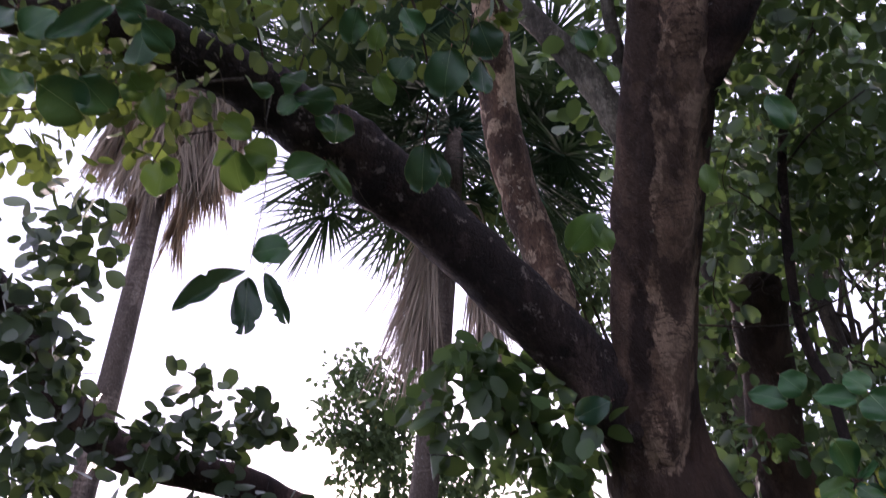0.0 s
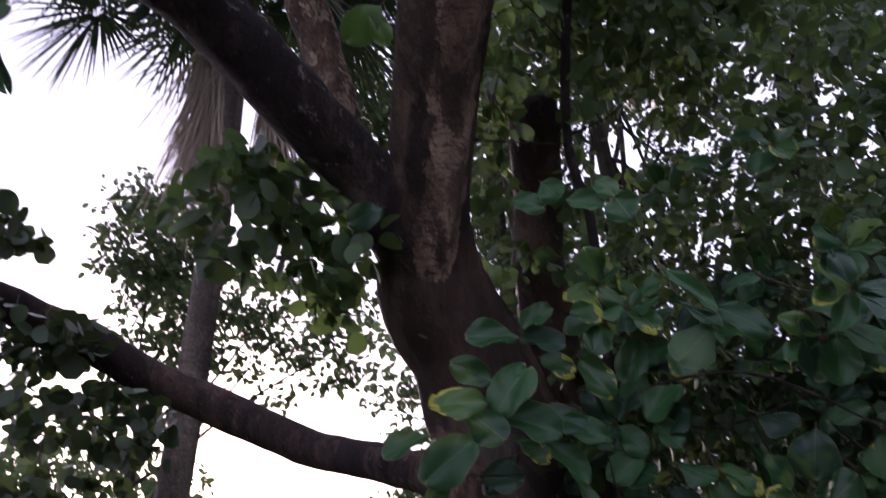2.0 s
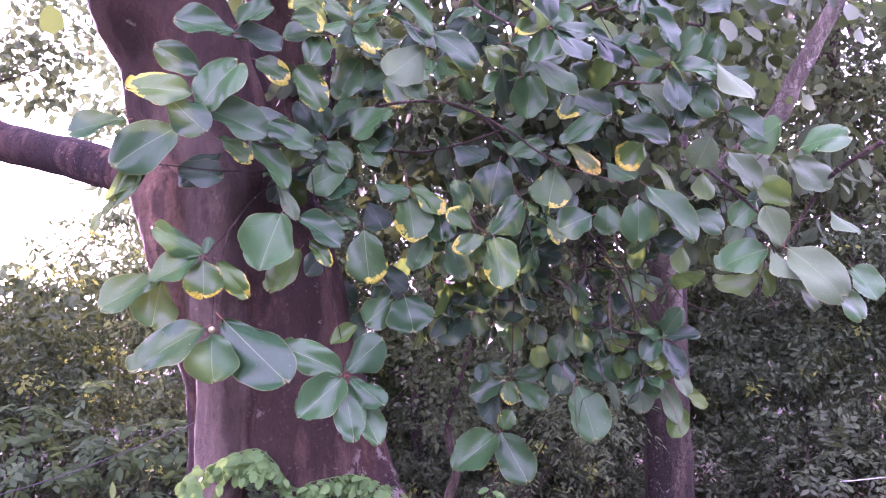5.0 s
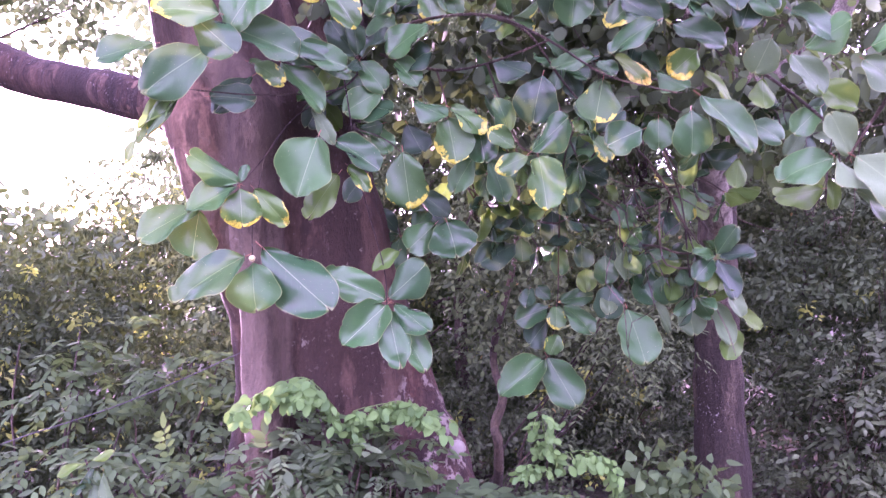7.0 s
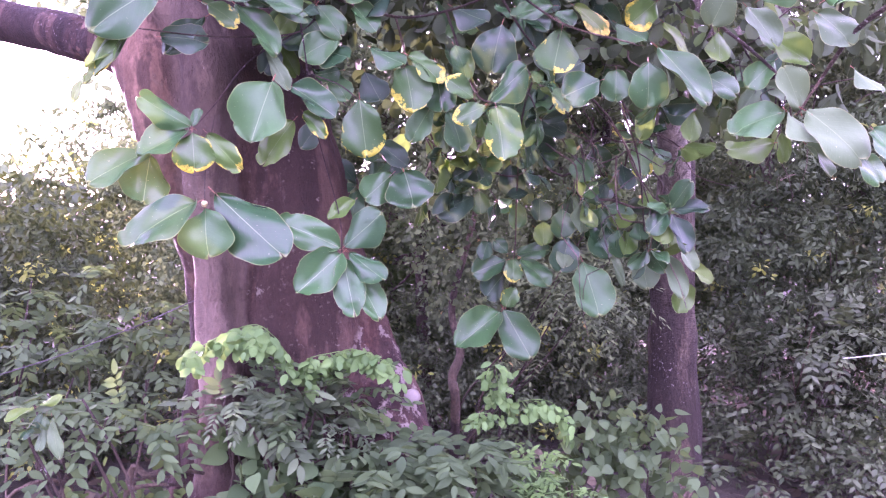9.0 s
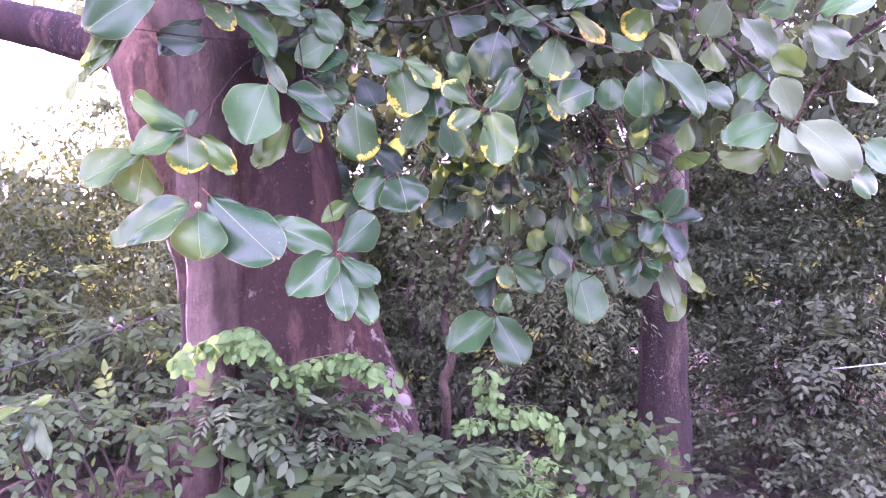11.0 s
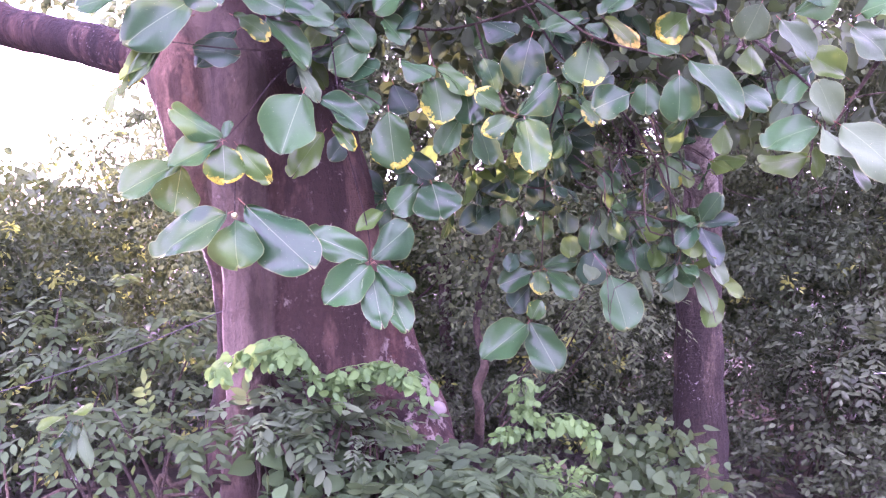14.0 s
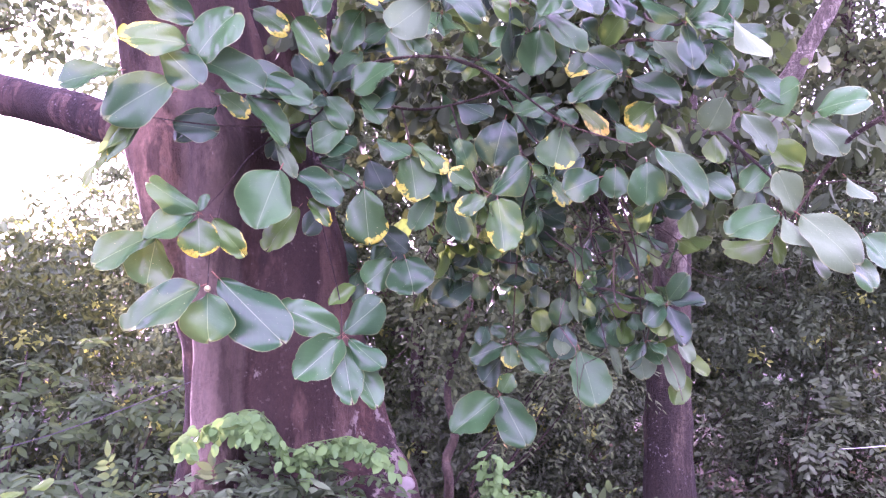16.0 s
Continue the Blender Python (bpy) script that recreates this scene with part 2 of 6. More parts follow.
BARK = bark("trunk_bark", (0.011, 0.006, 0.0045), (0.046, 0.0255, 0.0175), (0.09, 0.056, 0.04), lichen=(0.34, 0.3, 0.29), patch=2.2, lichen_at=0.665, crack=0.0)
BARK_DARK = bark("limb_bark", (0.013, 0.0085, 0.0065), (0.043, 0.028, 0.021), (0.08, 0.055, 0.042), lichen=(0.17, 0.142, 0.115), patch=4.0, lichen_at=0.6)
BARK_MOTTLED = bark("mottled_bark", (0.04, 0.022, 0.012), (0.12, 0.07, 0.04), (0.42, 0.31, 0.2), patch=7.0, lichen=(0.5, 0.42, 0.3), lichen_at=0.62, flake_stretch=(1, 1, 0.8), crack=0.2)
BARK_GREY = bark("grey_bark", (0.075, 0.068, 0.048), (0.155, 0.144, 0.106), (0.24, 0.225, 0.17), lichen=(0.36, 0.35, 0.28), patch=6.0, lichen_at=0.62)
BARK_FAR = bark("far_bark", (0.02, 0.0155, 0.0095), (0.052, 0.041, 0.0255), (0.09, 0.074, 0.048), patch=5.0, lichen_at=0.68)
BARK_PALM = bark("palm_bark", (0.115, 0.09, 0.068), (0.22, 0.178, 0.14), (0.3, 0.25, 0.2), lichen_at=0.9, stretch=(0.5, 0.5, 3.0))
TWIG = bark("twig_bark", (0.028, 0.021, 0.012), (0.062, 0.048, 0.028), (0.1, 0.08, 0.05), lichen_at=0.8)
LEAF = {
    "plain": big_leaf_material("leathery_leaf", (0.012, 0.048, 0.019), (0.031, 0.1, 0.031)),
    "rim": big_leaf_material("yellow_edged_leaf", (0.022, 0.066, 0.021), (0.046, 0.115, 0.034), rim=0.05, rim_colour=(0.34, 0.34, 0.04)),
    "yellow": big_leaf_material("yellowing_leaf", (0.028, 0.078, 0.018), (0.05, 0.118, 0.024), rim=0.26, rim_colour=(0.46, 0.4, 0.04)),
    "orange": big_leaf_material("orange_edged_leaf", (0.045, 0.09, 0.025), (0.07, 0.125, 0.026), rim=0.4, rim_colour=(0.5, 0.37, 0.07)),
    "bright": big_leaf_material("young_leaf", (0.042, 0.105, 0.022), (0.075, 0.145, 0.03), through=0.33),
    # Darker copy of leathery_leaf, with shade put into the colour.
    "dark": big_leaf_material("shade_coloured_leaf", (0.012, 0.037, 0.02), (0.021, 0.06, 0.03)),
    # Pale base holds the sky's sheen on glossy leaves; the low ones are dusty.
    "pale": big_leaf_material("dusty_sheen_leaf", (0.042, 0.09, 0.038), (0.072, 0.13, 0.056), rough=0.5),
}
FOLIAGE = small_leaf_material("broad_foliage", (0.022, 0.05, 0.017), (0.06, 0.12, 0.034), rough=0.45, through=0.34)
# Lit copy of broad_foliage: yellower and more see-through for a backlit look.
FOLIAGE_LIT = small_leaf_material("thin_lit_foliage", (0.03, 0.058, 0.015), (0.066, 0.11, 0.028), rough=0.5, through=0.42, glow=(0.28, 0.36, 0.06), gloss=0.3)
FOLIAGE_LIMB = small_leaf_material("limb_shoot_foliage", (0.02, 0.036, 0.018), (0.046, 0.082, 0.032), rough=0.45, through=0.14)
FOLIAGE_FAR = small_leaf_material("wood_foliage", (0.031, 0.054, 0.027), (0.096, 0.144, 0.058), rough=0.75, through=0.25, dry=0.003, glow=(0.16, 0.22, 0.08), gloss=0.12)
FOLIAGE_BLUE = small_leaf_material("shrub_foliage", (0.023, 0.05, 0.022), (0.056, 0.108, 0.042), rough=0.7, gloss=0.15)
# Shaded copy of the foliage: the dimness is in the base colour.
FOLIAGE_SHADE = small_leaf_material("shade_tinted_foliage", (0.02, 0.036, 0.018), (0.055, 0.09, 0.04), rough=0.7, through=0.12, glow=(0.16, 0.22, 0.04), gloss=0.12)
FOLIAGE_DULL = small_leaf_material("dusty_foliage", (0.03, 0.056, 0.027), (0.066, 0.108, 0.05), rough=0.75, through=0.2, gloss=0.15)
FOLIAGE_LIGHT = small_leaf_material("vine_foliage", (0.024, 0.06, 0.024), (0.056, 0.12, 0.042), rough=0.65, gloss=0.15)
# Darker leaf colour stands in for the canopy's shade on these shrubs.
FOLIAGE_DEEP = small_leaf_material("shade_dark_foliage", (0.022, 0.04, 0.018), (0.062, 0.098, 0.042), rough=0.55, through=0.2, glow=(0.15, 0.2, 0.04), gloss=0.25)
FOLIAGE_YOUNG = small_leaf_material("young_foliage", (0.05, 0.13, 0.04), (0.1, 0.22, 0.058), rough=0.6, through=0.4, gloss=0.2)
# Light base colour stands in for sun shining through scattered bush leaves.
FOLIAGE_SUNLIT = small_leaf_material("sunlit_patch_foliage", (0.1, 0.15, 0.03), (0.24, 0.3, 0.07), rough=0.6, through=0.4, glow=(0.3, 0.36, 0.06), gloss=0.2)
PALM_GREEN = small_leaf_material("palm_green", (0.02, 0.044, 0.033), (0.05, 0.094, 0.062), rough=0.8, through=0.12, gloss=0.08)
PALM_DEAD = small_leaf_material("palm_straw", (0.18, 0.142, 0.1), (0.42, 0.345, 0.255), rough=0.8, through=0.15, glow=(0.4, 0.3, 0.2))
LITTER = plain("leaf_litter", (0.022, 0.021, 0.013), (0.06, 0.057, 0.034), 9.0, 0.9, 0.0, 0.04)
DRY_LEAF = small_leaf_material("dry_litter", (0.045, 0.04, 0.023), (0.13, 0.115, 0.068), rough=0.8, through=0.1, glow=(0.3, 0.2, 0.1))
WHITE_PAINT = plain("white_painted_metal", (0.75, 0.76, 0.78), (0.82, 0.83, 0.84), 20.0, 0.35)
CABLE = plain("black_cable", (0.02, 0.02, 0.02), (0.04, 0.035, 0.035), 30.0, 0.5)
FUNGUS = plain("pale_fungus", (0.11, 0.108, 0.085), (0.17, 0.165, 0.132), 30.0, 0.7, 0.0, 0.004)
BUD = plain("bud_skin", (0.22, 0.24, 0.1), (0.32, 0.28, 0.13), 60.0, 0.4)
RED_STALK = plain("red_leaf_stalk", (0.16, 0.045, 0.022), (0.2, 0.1, 0.04), 50.0, 0.5)


# ---------------------------------------------------------------- builders
def thing(name, base, label, category, group="", kind=""):
    """An Empty at a thing's base, which parents its parts."""
    ob = new(name)
    ob.location = base
    ob.empty_display_size = 0.1
    return tagged(ob, label, category, group, kind)


def under(ob, parent):
    """Parents ob, whose mesh is in world metres, keeping its place."""
    ob.parent = parent
    ob.matrix_parent_inverse = Matrix.Translation(-parent.location)
    return ob


def mesh_of(name, verts, faces, mat, smooth=True):
    """A mesh from arrays of corners and of faces that all have the same number of corners."""
    verts, faces = np.asarray(verts, dtype=np.float32), np.asarray(faces, dtype=np.int32)
    me = bpy.data.meshes.new(name)
    me.vertices.add(len(verts))
    me.vertices.foreach_set("co", verts.ravel())
    n, k = faces.shape
    me.loops.add(n * k)
    me.loops.foreach_set("vertex_index", faces.ravel())
    me.polygons.add(n)
    me.polygons.foreach_set("loop_start", np.arange(n, dtype=np.int32) * k)
    me.polygons.foreach_set("use_smooth", np.full(n, smooth))
    me.update(calc_edges=True)
    me.materials.append(mat)
    return me


def part_of(name, data, parent, label="", kind=""):
    ob = new(name, data)
    under(ob, parent)
    return tagged(ob, label, kind=kind)


def smooth_line(points, steps):
    """A Catmull-Rom line through the points (rows of x, y, z, radius)."""
    p = np.asarray(points, dtype=float)
    p = np.vstack([2 * p[0] - p[1], p, 2 * p[-1] - p[-2]])
    out = []
    for i in range(1, len(p) - 2):
        for s in np.linspace(0, 1, steps, endpoint=False):
            a, b, c, d = p[i - 1:i + 3]
            out.append(0.5 * (2 * b + (c - a) * s + (2 * a - 5 * b + 4 * c - d) * s * s + (3 * b - a - 3 * c + d) * s ** 3))
    out.append(p[-2])
    return np.array(out)


def tube(points, sides=14, steps=6, lumps=0.12, flutes=0.0, seed=0.0, cap=True):
    """Corners and faces of a limb: points are (place, radius); lumps swell and dent it, flutes fold it lengthwise."""
    line = smooth_line([(*p, r) for p, r in points], steps)
    verts, side = [], Vector((1, 0.13, 0.07))
    for i, (x, y, z, r) in enumerate(line):
        a, b = line[max(i - 1, 0)][:3], line[min(i + 1, len(line) - 1)][:3]
        way = Vector(b - a).normalized()
        side = (side - way * side.dot(way)).normalized()
        other = way.cross(side)
        for k in range(sides):
            ang = 2 * math.pi * k / sides
            out = side * math.cos(ang) + other * math.sin(ang)
            q = Vector((x, y, z)) + out * r
            lump = lumps * noise.noise(q * (0.45 / max(r, 0.03)) + Vector((seed, seed * 2, 0)))
            lump += lumps * 0.5 * noise.noise(q * (1.4 / max(r, 0.03)) + Vector((0, seed, 3)))
            fold = flutes * (0.6 * math.sin(ang * 3 + seed + z * 0.5) + 0.4 * math.sin(ang * 5 + seed * 2 - z * 0.8))
            verts.append(Vector((x, y, z)) + out * (r * (1 + lump + fold)))
    faces = [(i * sides + k, i * sides + (k + 1) % sides, (i + 1) * sides + (k + 1) % sides, (i + 1) * sides + k)
             for i in range(len(line) - 1) for k in range(sides)]
    if cap:
        for end, flip in ((0, True), (len(line) - 1, False)):
            mid = len(verts)
            verts.append(Vector(line[end][:3]))
            for k in range(sides):
                a, b = end * sides + k, end * sides + (k + 1) % sides
                faces.append((b, a, mid, mid) if flip else (a, b, mid, mid))
    quads = [f for f in faces if f[2] != f[3]]
    tris = [f[:3] for f in faces if f[2] == f[3]]
    return verts, quads, tris


def limb(name, points, mat, parent, sides=14, steps=6, lumps=0.12, flutes=0.0, seed=0.0, label=""):
    verts, quads, tris = tube(points, sides, steps, lumps, flutes, seed)
    me = bpy.data.meshes.new(name)
    me.from_pydata([tuple(v) for v in verts], [], [tuple(reversed(q)) for q in quads] + [tuple(reversed(t)) for t in tris])
    me.polygons.foreach_set("use_smooth", [True] * len(me.polygons))
    me.materials.append(mat)
    me.update()
    return part_of(name, me, parent, label)


# leaf outlines, as half-width along the blade from stalk to tip
def rounded(s, skew, power=2.2):
    return max(0.0, 1 - abs(2 * s ** skew - 1) ** power) ** 0.5


def obovate(s):
    """Wedge-shaped base, widest past the middle, broad round tip."""
    if s < 0.6:
        return math.sin(0.5 * math.pi * s / 0.6) ** 0.66
    return max(0.0, 1 - ((s - 0.6) / 0.4) ** 2.15) ** 0.5


def elliptic(s):
    return rounded(s, 1.05, 2.0)


def blade_mesh(name, outline, fold, droop, curl, notch, mat, nx=10, ny=20, wave=0.0, seed=0, bites=()):
    """One leathery leaf of unit length and width, stalk end at the origin, tip along +Y, upper face to +Z."""
    verts, info, faces = [], [], []
    for j in range(ny + 1):
        s = 0.5 - 0.5 * math.cos(math.pi * j / ny)
        half = 0.5 * outline(min(max(s, 0.0), 1.0))
        if j == 0:
            half = 0.012
        if j == ny:
            half = 0.04
        for i in range(nx + 1):
            u = 2 * i / nx - 1
            x = u * half
            for at, side, deep, wide in bites:
                if u * side > 0:
                    x *= 1 - deep * max(0.0, 1 - abs((s - at) / wide)) ** 0.6
            dent = notch * max(0.0, (s - 0.75) / 0.25) * (1 - abs(u)) ** 2 * 0.3
            bite = (0.04 * math.sin(13 * s + 3 * u + seed) + 0.02 * math.sin(7 * s + 2 * seed)) * wave * abs(u) ** 3
            z = fold * (math.hypot(x, 0.09) - 0.09) - droop * s * s + curl * (u * u) * half + wave * 0.06 * math.sin(7 * s + 2.5 * u + seed) * abs(u)
            verts.append((x + bite * half * u, s - dent, z))
            info.append((x, s, max(abs(u), (s - 0.55) / 0.45 if abs(u) > 0.2 or s > 0.9 else 0.0)))
    for j in range(ny):
        for i in range(nx):
            a = j * (nx + 1) + i
            faces.append((a, a + 1, a + nx + 2, a + nx + 1))
    blade_faces, start = len(faces), len(verts)
    for y, r, z in ((-0.13, 0.012, -0.02), (-0.04, 0.01, -0.012), (0.1, 0.006, -0.004)):
        verts += [(r, y, z), (0, y, z + r), (-r, y, z), (0, y, z - r)]
        info += [(0.2, 0, 0)] * 4
    faces += [(start + j * 4 + k, start + j * 4 + (k + 1) % 4, start + j * 4 + 4 + (k + 1) % 4, start + j * 4 + 4 + k) for j in range(2) for k in range(4)]
    me = mesh_of(name, verts, faces, mat)
    me.materials.append(RED_STALK)
    me.polygons.foreach_set("material_index", [0] * blade_faces + [1] * (len(faces) - blade_faces))
    layer = me.attributes.new("blade", "FLOAT_VECTOR", "POINT")
    layer.data.foreach_set("vector", np.array(info, dtype=np.float32).ravel())
    return me


BLADES = {}
for kind, mat in LEAF.items():
    BLADES[kind] = [
        blade_mesh("leaf", obovate, 0.18, 0.14, 0.10, 0.2, mat, 10, 30, 1.3, 1, ((0.9, 1, 0.12, 0.04), (0.55, -1, 0.05, 0.03))),
        blade_mesh("leaf", obovate, 0.34, 0.24, -0.22, 0.3, mat, wave=1.3, seed=2),
        blade_mesh("leaf", lambda s: 0.5 * (obovate(s) + elliptic(s)), 0.22, 0.08, 0.22, 0.0, mat, 10, 30, 1.7, 3, ((0.72, 1, 0.07, 0.03), (0.79, 1, 0.1, 0.03), (0.88, -1, 0.14, 0.05))),
        blade_mesh("leaf", lambda s: 0.6 * obovate(s) + 0.4 * elliptic(s), 0.36, 0.2, -0.15, 0.6, mat, 10, 30, 1.5, 4, ((0.83, 1, 0.16, 0.05), (0.93, -1, 0.35, 0.07), (0.68, -1, 0.08, 0.04))),
        blade_mesh("leaf", obovate, 0.1, -0.12, -0.3, 0.25, mat, wave=1.6, seed=5),
    ]

BLADES["eaten"] = [blade_mesh("leaf", lambda s: 0.6 * obovate(s) + 0.4 * elliptic(s), fold, droop, curl, 0.6, LEAF["dark"], 10, 34, 1.4, k, bites)
                   for k, (fold, droop, curl, bites) in enumerate((
                       (0.25, 0.1, 0.1, ((0.62, 1, 0.5, 0.05), (0.74, 1, 0.65, 0.06), (0.86, 1, 0.35, 0.05), (0.3, -1, 0.2, 0.04))),
                       (0.9, 0.2, -0.2, ((0.25, 1, 0.6, 0.12), (0.55, 1, 0.35, 0.05), (0.9, -1, 0.6, 0.1))),
                       (0.5, 0.15, 0.1, ((0.4, -1, 0.5, 0.06), (0.8, -1, 0.55, 0.1), (0.5, 1, 0.25, 0.04))),
                       (0.3, 0.2, 0.2, ((0.7, 1, 0.4, 0.07), (0.5, -1, 0.3, 0.05))),
                       (0.2, -0.1, -0.2, ((0.85, 1, 0.5, 0.08), (0.78, -1, 0.3, 0.05)))))]


def frame_of(base, tip, face):
    """Axes of a leaf from its stalk, its tip and the way its upper side roughly faces."""
    along = Vector(tip) - Vector(base)
    y = along.normalized()
    z = Vector(face)
    z = (z - y * z.dot(y)).normalized()
    return y.cross(z), y, z, along.length


leaf_count = [0]


def leaf(base, tip, width, kind="plain", face=None, owner=None):
    """One large leaf from the end of its stalk to its tip."""
    rng = random.Random(leaf_count[0] * 7 + 3)
    leaf_count[0] += 1
    if face == "under":
        face = (rng.uniform(-0.4, 0.3), -0.8, -0.35 + rng.uniform(-0.35, 0.35))
    if face is None:
        face = (-0.35 + rng.uniform(-0.35, 0.35), -0.75, 0.45 + rng.uniform(-0.3, 0.35))
    x, y, z, length = frame_of(base, tip, face)
    m = Matrix((x, y, z)).transposed().to_4x4()
    m.translation = Vector(base)
    m = m @ Matrix.Diagonal((width, length, (width + length) / 2, 1))
    ob = new("leaf", BLADES[kind][rng.randrange(5)])
    owner = owner or broadleaf
    ob.parent, ob.matrix_parent_inverse = owner, Matrix.Translation(-owner.location)
    ob.matrix_basis = m
    return ob


# small leaves for joined foliage: an outline fanned round a point on the midrib, fine for near ones and coarse for far ones
def fan_shape(width, skew, steps, power=2.1, cup=0.05, droop=0.1, lobe=0.0, pointed=False):
    right = []
    for k in range(1, steps):
        s = k / steps
        w = 0.5 * width * (math.sin(math.pi * s ** skew) if pointed else rounded(s, skew, power))
        right.append((w, s - lobe * (1 - s) ** 3, cup * w - droop * s * s))
    ring = [(0, 0, 0)] + right + [(0, 1, -droop)] + [(-x, y, z) for x, y, z in reversed(right)]
    n = len(ring)
    faces = [(k, (k + 1) % n, n) for k in range(n)]
    return np.array(ring + [(0, 0.5, -0.03 - droop * 0.25)]), np.array(faces)


def far_shape(width, droop=0.12):
    """A leaf of four triangles, folded along its midrib, for foliage that stays far off."""
    ring = [(0, 0, 0), (0.46 * width, 0.32, 0.04), (0.4 * width, 0.68, 0.02 - droop * 0.5), (0, 1, -droop), (-0.4 * width, 0.68, 0.02 - droop * 0.5), (-0.46 * width, 0.32, 0.04)]
    return np.array(ring), np.array([(0, k, k + 1) for k in range(1, 5)])


SHAPES = {
    "far_wide": far_shape(0.66), "far_slim": far_shape(0.44),
    "oval": fan_shape(0.66, 1.1, 3), "round": fan_shape(0.84, 1.35, 6),
    "pointed": fan_shape(0.42, 0.85, 6, pointed=True), "slim": fan_shape(0.33, 0.85, 5, droop=0.2, pointed=True), "small_point": fan_shape(0.45, 0.85, 4, pointed=True),
    "crown": fan_shape(0.7, 1.25, 6, 2.1, 0.2, 0.18), "drooping": fan_shape(0.52, 1.2, 6, 2.1, 0.3, 0.25),
    "toothed": fan_shape(0.62, 0.95, 5, 1.7, 0.25, 0.25), "heart": fan_shape(0.86, 0.62, 8, 2.0, 0.12, 0.16, 0.14, True),
}


def unit(v):
    return v / np.maximum(np.linalg.norm(v, axis=1, keepdims=True), 1e-6)


def leaf_arrays(bases, ways, faces, sizes, shape="oval"):
    """Corners and faces of many small leaves at once."""
    y = unit(ways)
    z = unit(faces - y * np.sum(faces * y, axis=1, keepdims=True))
    x = np.cross(y, z)
    t, rim = SHAPES[shape]
    v = bases[:, None, :] + sizes[:, None, None] * (t[None, :, 0:1] * x[:, None, :] + t[None, :, 1:2] * y[:, None, :] + t[None, :, 2:3] * z[:, None, :])
    n = len(bases)
    f = rim[None] + (np.arange(n) * len(t))[:, None, None]
    return v.reshape(-1, 3), f.reshape(-1, 3)


# (near end, far end, slope): openings in the canopy through which the sky shows
GAPS = [(np.array(p), np.array(q), k) for p, q, k in (
    ((1.668, 2.779, 3.887), (11.475, 19.31, 13.066), 0.046), ((2.537, 2.677, 3.341), (16.004, 17.584, 10.421), 0.013), ((2.657, 2.369, 3.672), (16.814, 15.503, 12.66), 0.022), ((2.513, 2.646, 3.308), (15.775, 17.497, 10.873), 0.025),
    ((2.724, 2.51, 3.173), (17.201, 16.582, 9.963), 0.018), ((3.371, 1.846, 2.717), (21.573, 12.096, 6.88), 0.01), ((3.057, 2.17, 3.068), (19.451, 14.283, 9.25), 0.016), ((0.773, 2.543, 5.051), (5.152, 16.801, 19.976), 0.02),
    ((2.156, 2.761, 3.6), (14.132, 18.46, 11.589), 0.009))]


# (end, end, radius): clear air along the bare second stem and before it
CLEAR = [(np.array(p), np.array(q), r) for p, q, r in (((1.62, 3.5, 3.35), (1.3, 2.6, 3.2), 0.13), ((1.59, 3.4, 3.7), (1.28, 2.5, 3.5), 0.14), ((1.57, 3.3, 3.98), (1.25, 2.4, 3.75), 0.15), ((1.55, 3.22, 4.2), (1.2, 2.2, 3.92), 0.13), ((4.3, 3.36, 2.03), (3.2, 2.5, 1.98), 0.11), ((5.0, 3.0, 3.15), (2.9, 1.75, 2.72), 0.14), ((5.06, 2.8, 3.6), (2.9, 1.6, 2.95), 0.14))]


def outside_gaps(p):
    keep = np.ones(len(p), bool)
    for a, q, r in CLEAR:
        s = np.clip((p - a) @ (q - a) / ((q - a) @ (q - a)), 0, 1)
        keep &= np.linalg.norm(p - a - s[:, None] * (q - a), axis=1) > r
    for a, q, k in GAPS:
        way = (q - a) / np.linalg.norm(q - a)
        v = p - a
        along = v @ way
        off = np.linalg.norm(v - along[:, None] * way, axis=1)
        wobble = 1 + 0.35 * np.sin(9 * p[:, 0] + 7 * p[:, 2]) + 0.2 * np.sin(23 * p[:, 1] + 17 * p[:, 0])
        keep &= ~((off < k * (along + 3.8) * wobble) & (along > -0.1))
    return keep


def cloud(rng, blobs, per_clump, size, shape="oval", droop=0.35, clump_radius=0.22, up=0.5):
    """Leaves in clumps inside ellipsoids: blobs are (middle, radii, number of clumps); clumps keep to the outer shell."""
    bs, ws, fs, ss = [], [], [], []
    for middle, radii, count in blobs:
        v = unit(rng.normal(size=(count, 3)))
        r = rng.uniform(0.25, 1.0, (count, 1)) ** 0.5
        mids = np.array(middle) + v * r * np.array(radii)
        k = rng.integers(max(per_clump // 2, 1), per_clump + 1, count)
        idx = np.repeat(np.arange(count), k)
        n = len(idx)
        off = unit(rng.normal(size=(n, 3))) * rng.uniform(0.1, 1.0, (n, 1)) * clump_radius
        off[:, 2] *= 0.6
        bs.append(mids[idx] + off)
        w = off / clump_radius + rng.normal(size=(n, 3)) * 0.5
        w[:, 2] -= droop
        ws.append(w)
        f = rng.normal(size=(n, 3)) * 0.6
        f[:, 2] += up
        f[:, 1] -= 0.15
        fs.append(f)
        ss.append(size * rng.uniform(0.6, 1.25, n))
    b, w, f, z = np.vstack(bs), np.vstack(ws), np.vstack(fs), np.concatenate(ss)
    k = outside_gaps(b)
    return leaf_arrays(b[k], w[k], f[k], z[k], shape)


def foliage(name, arrays, mat, parent, label=""):
    me = mesh_of(name, arrays[0], arrays[1], mat, smooth=True)
    return part_of(name, me, parent, label, kind="stuff")


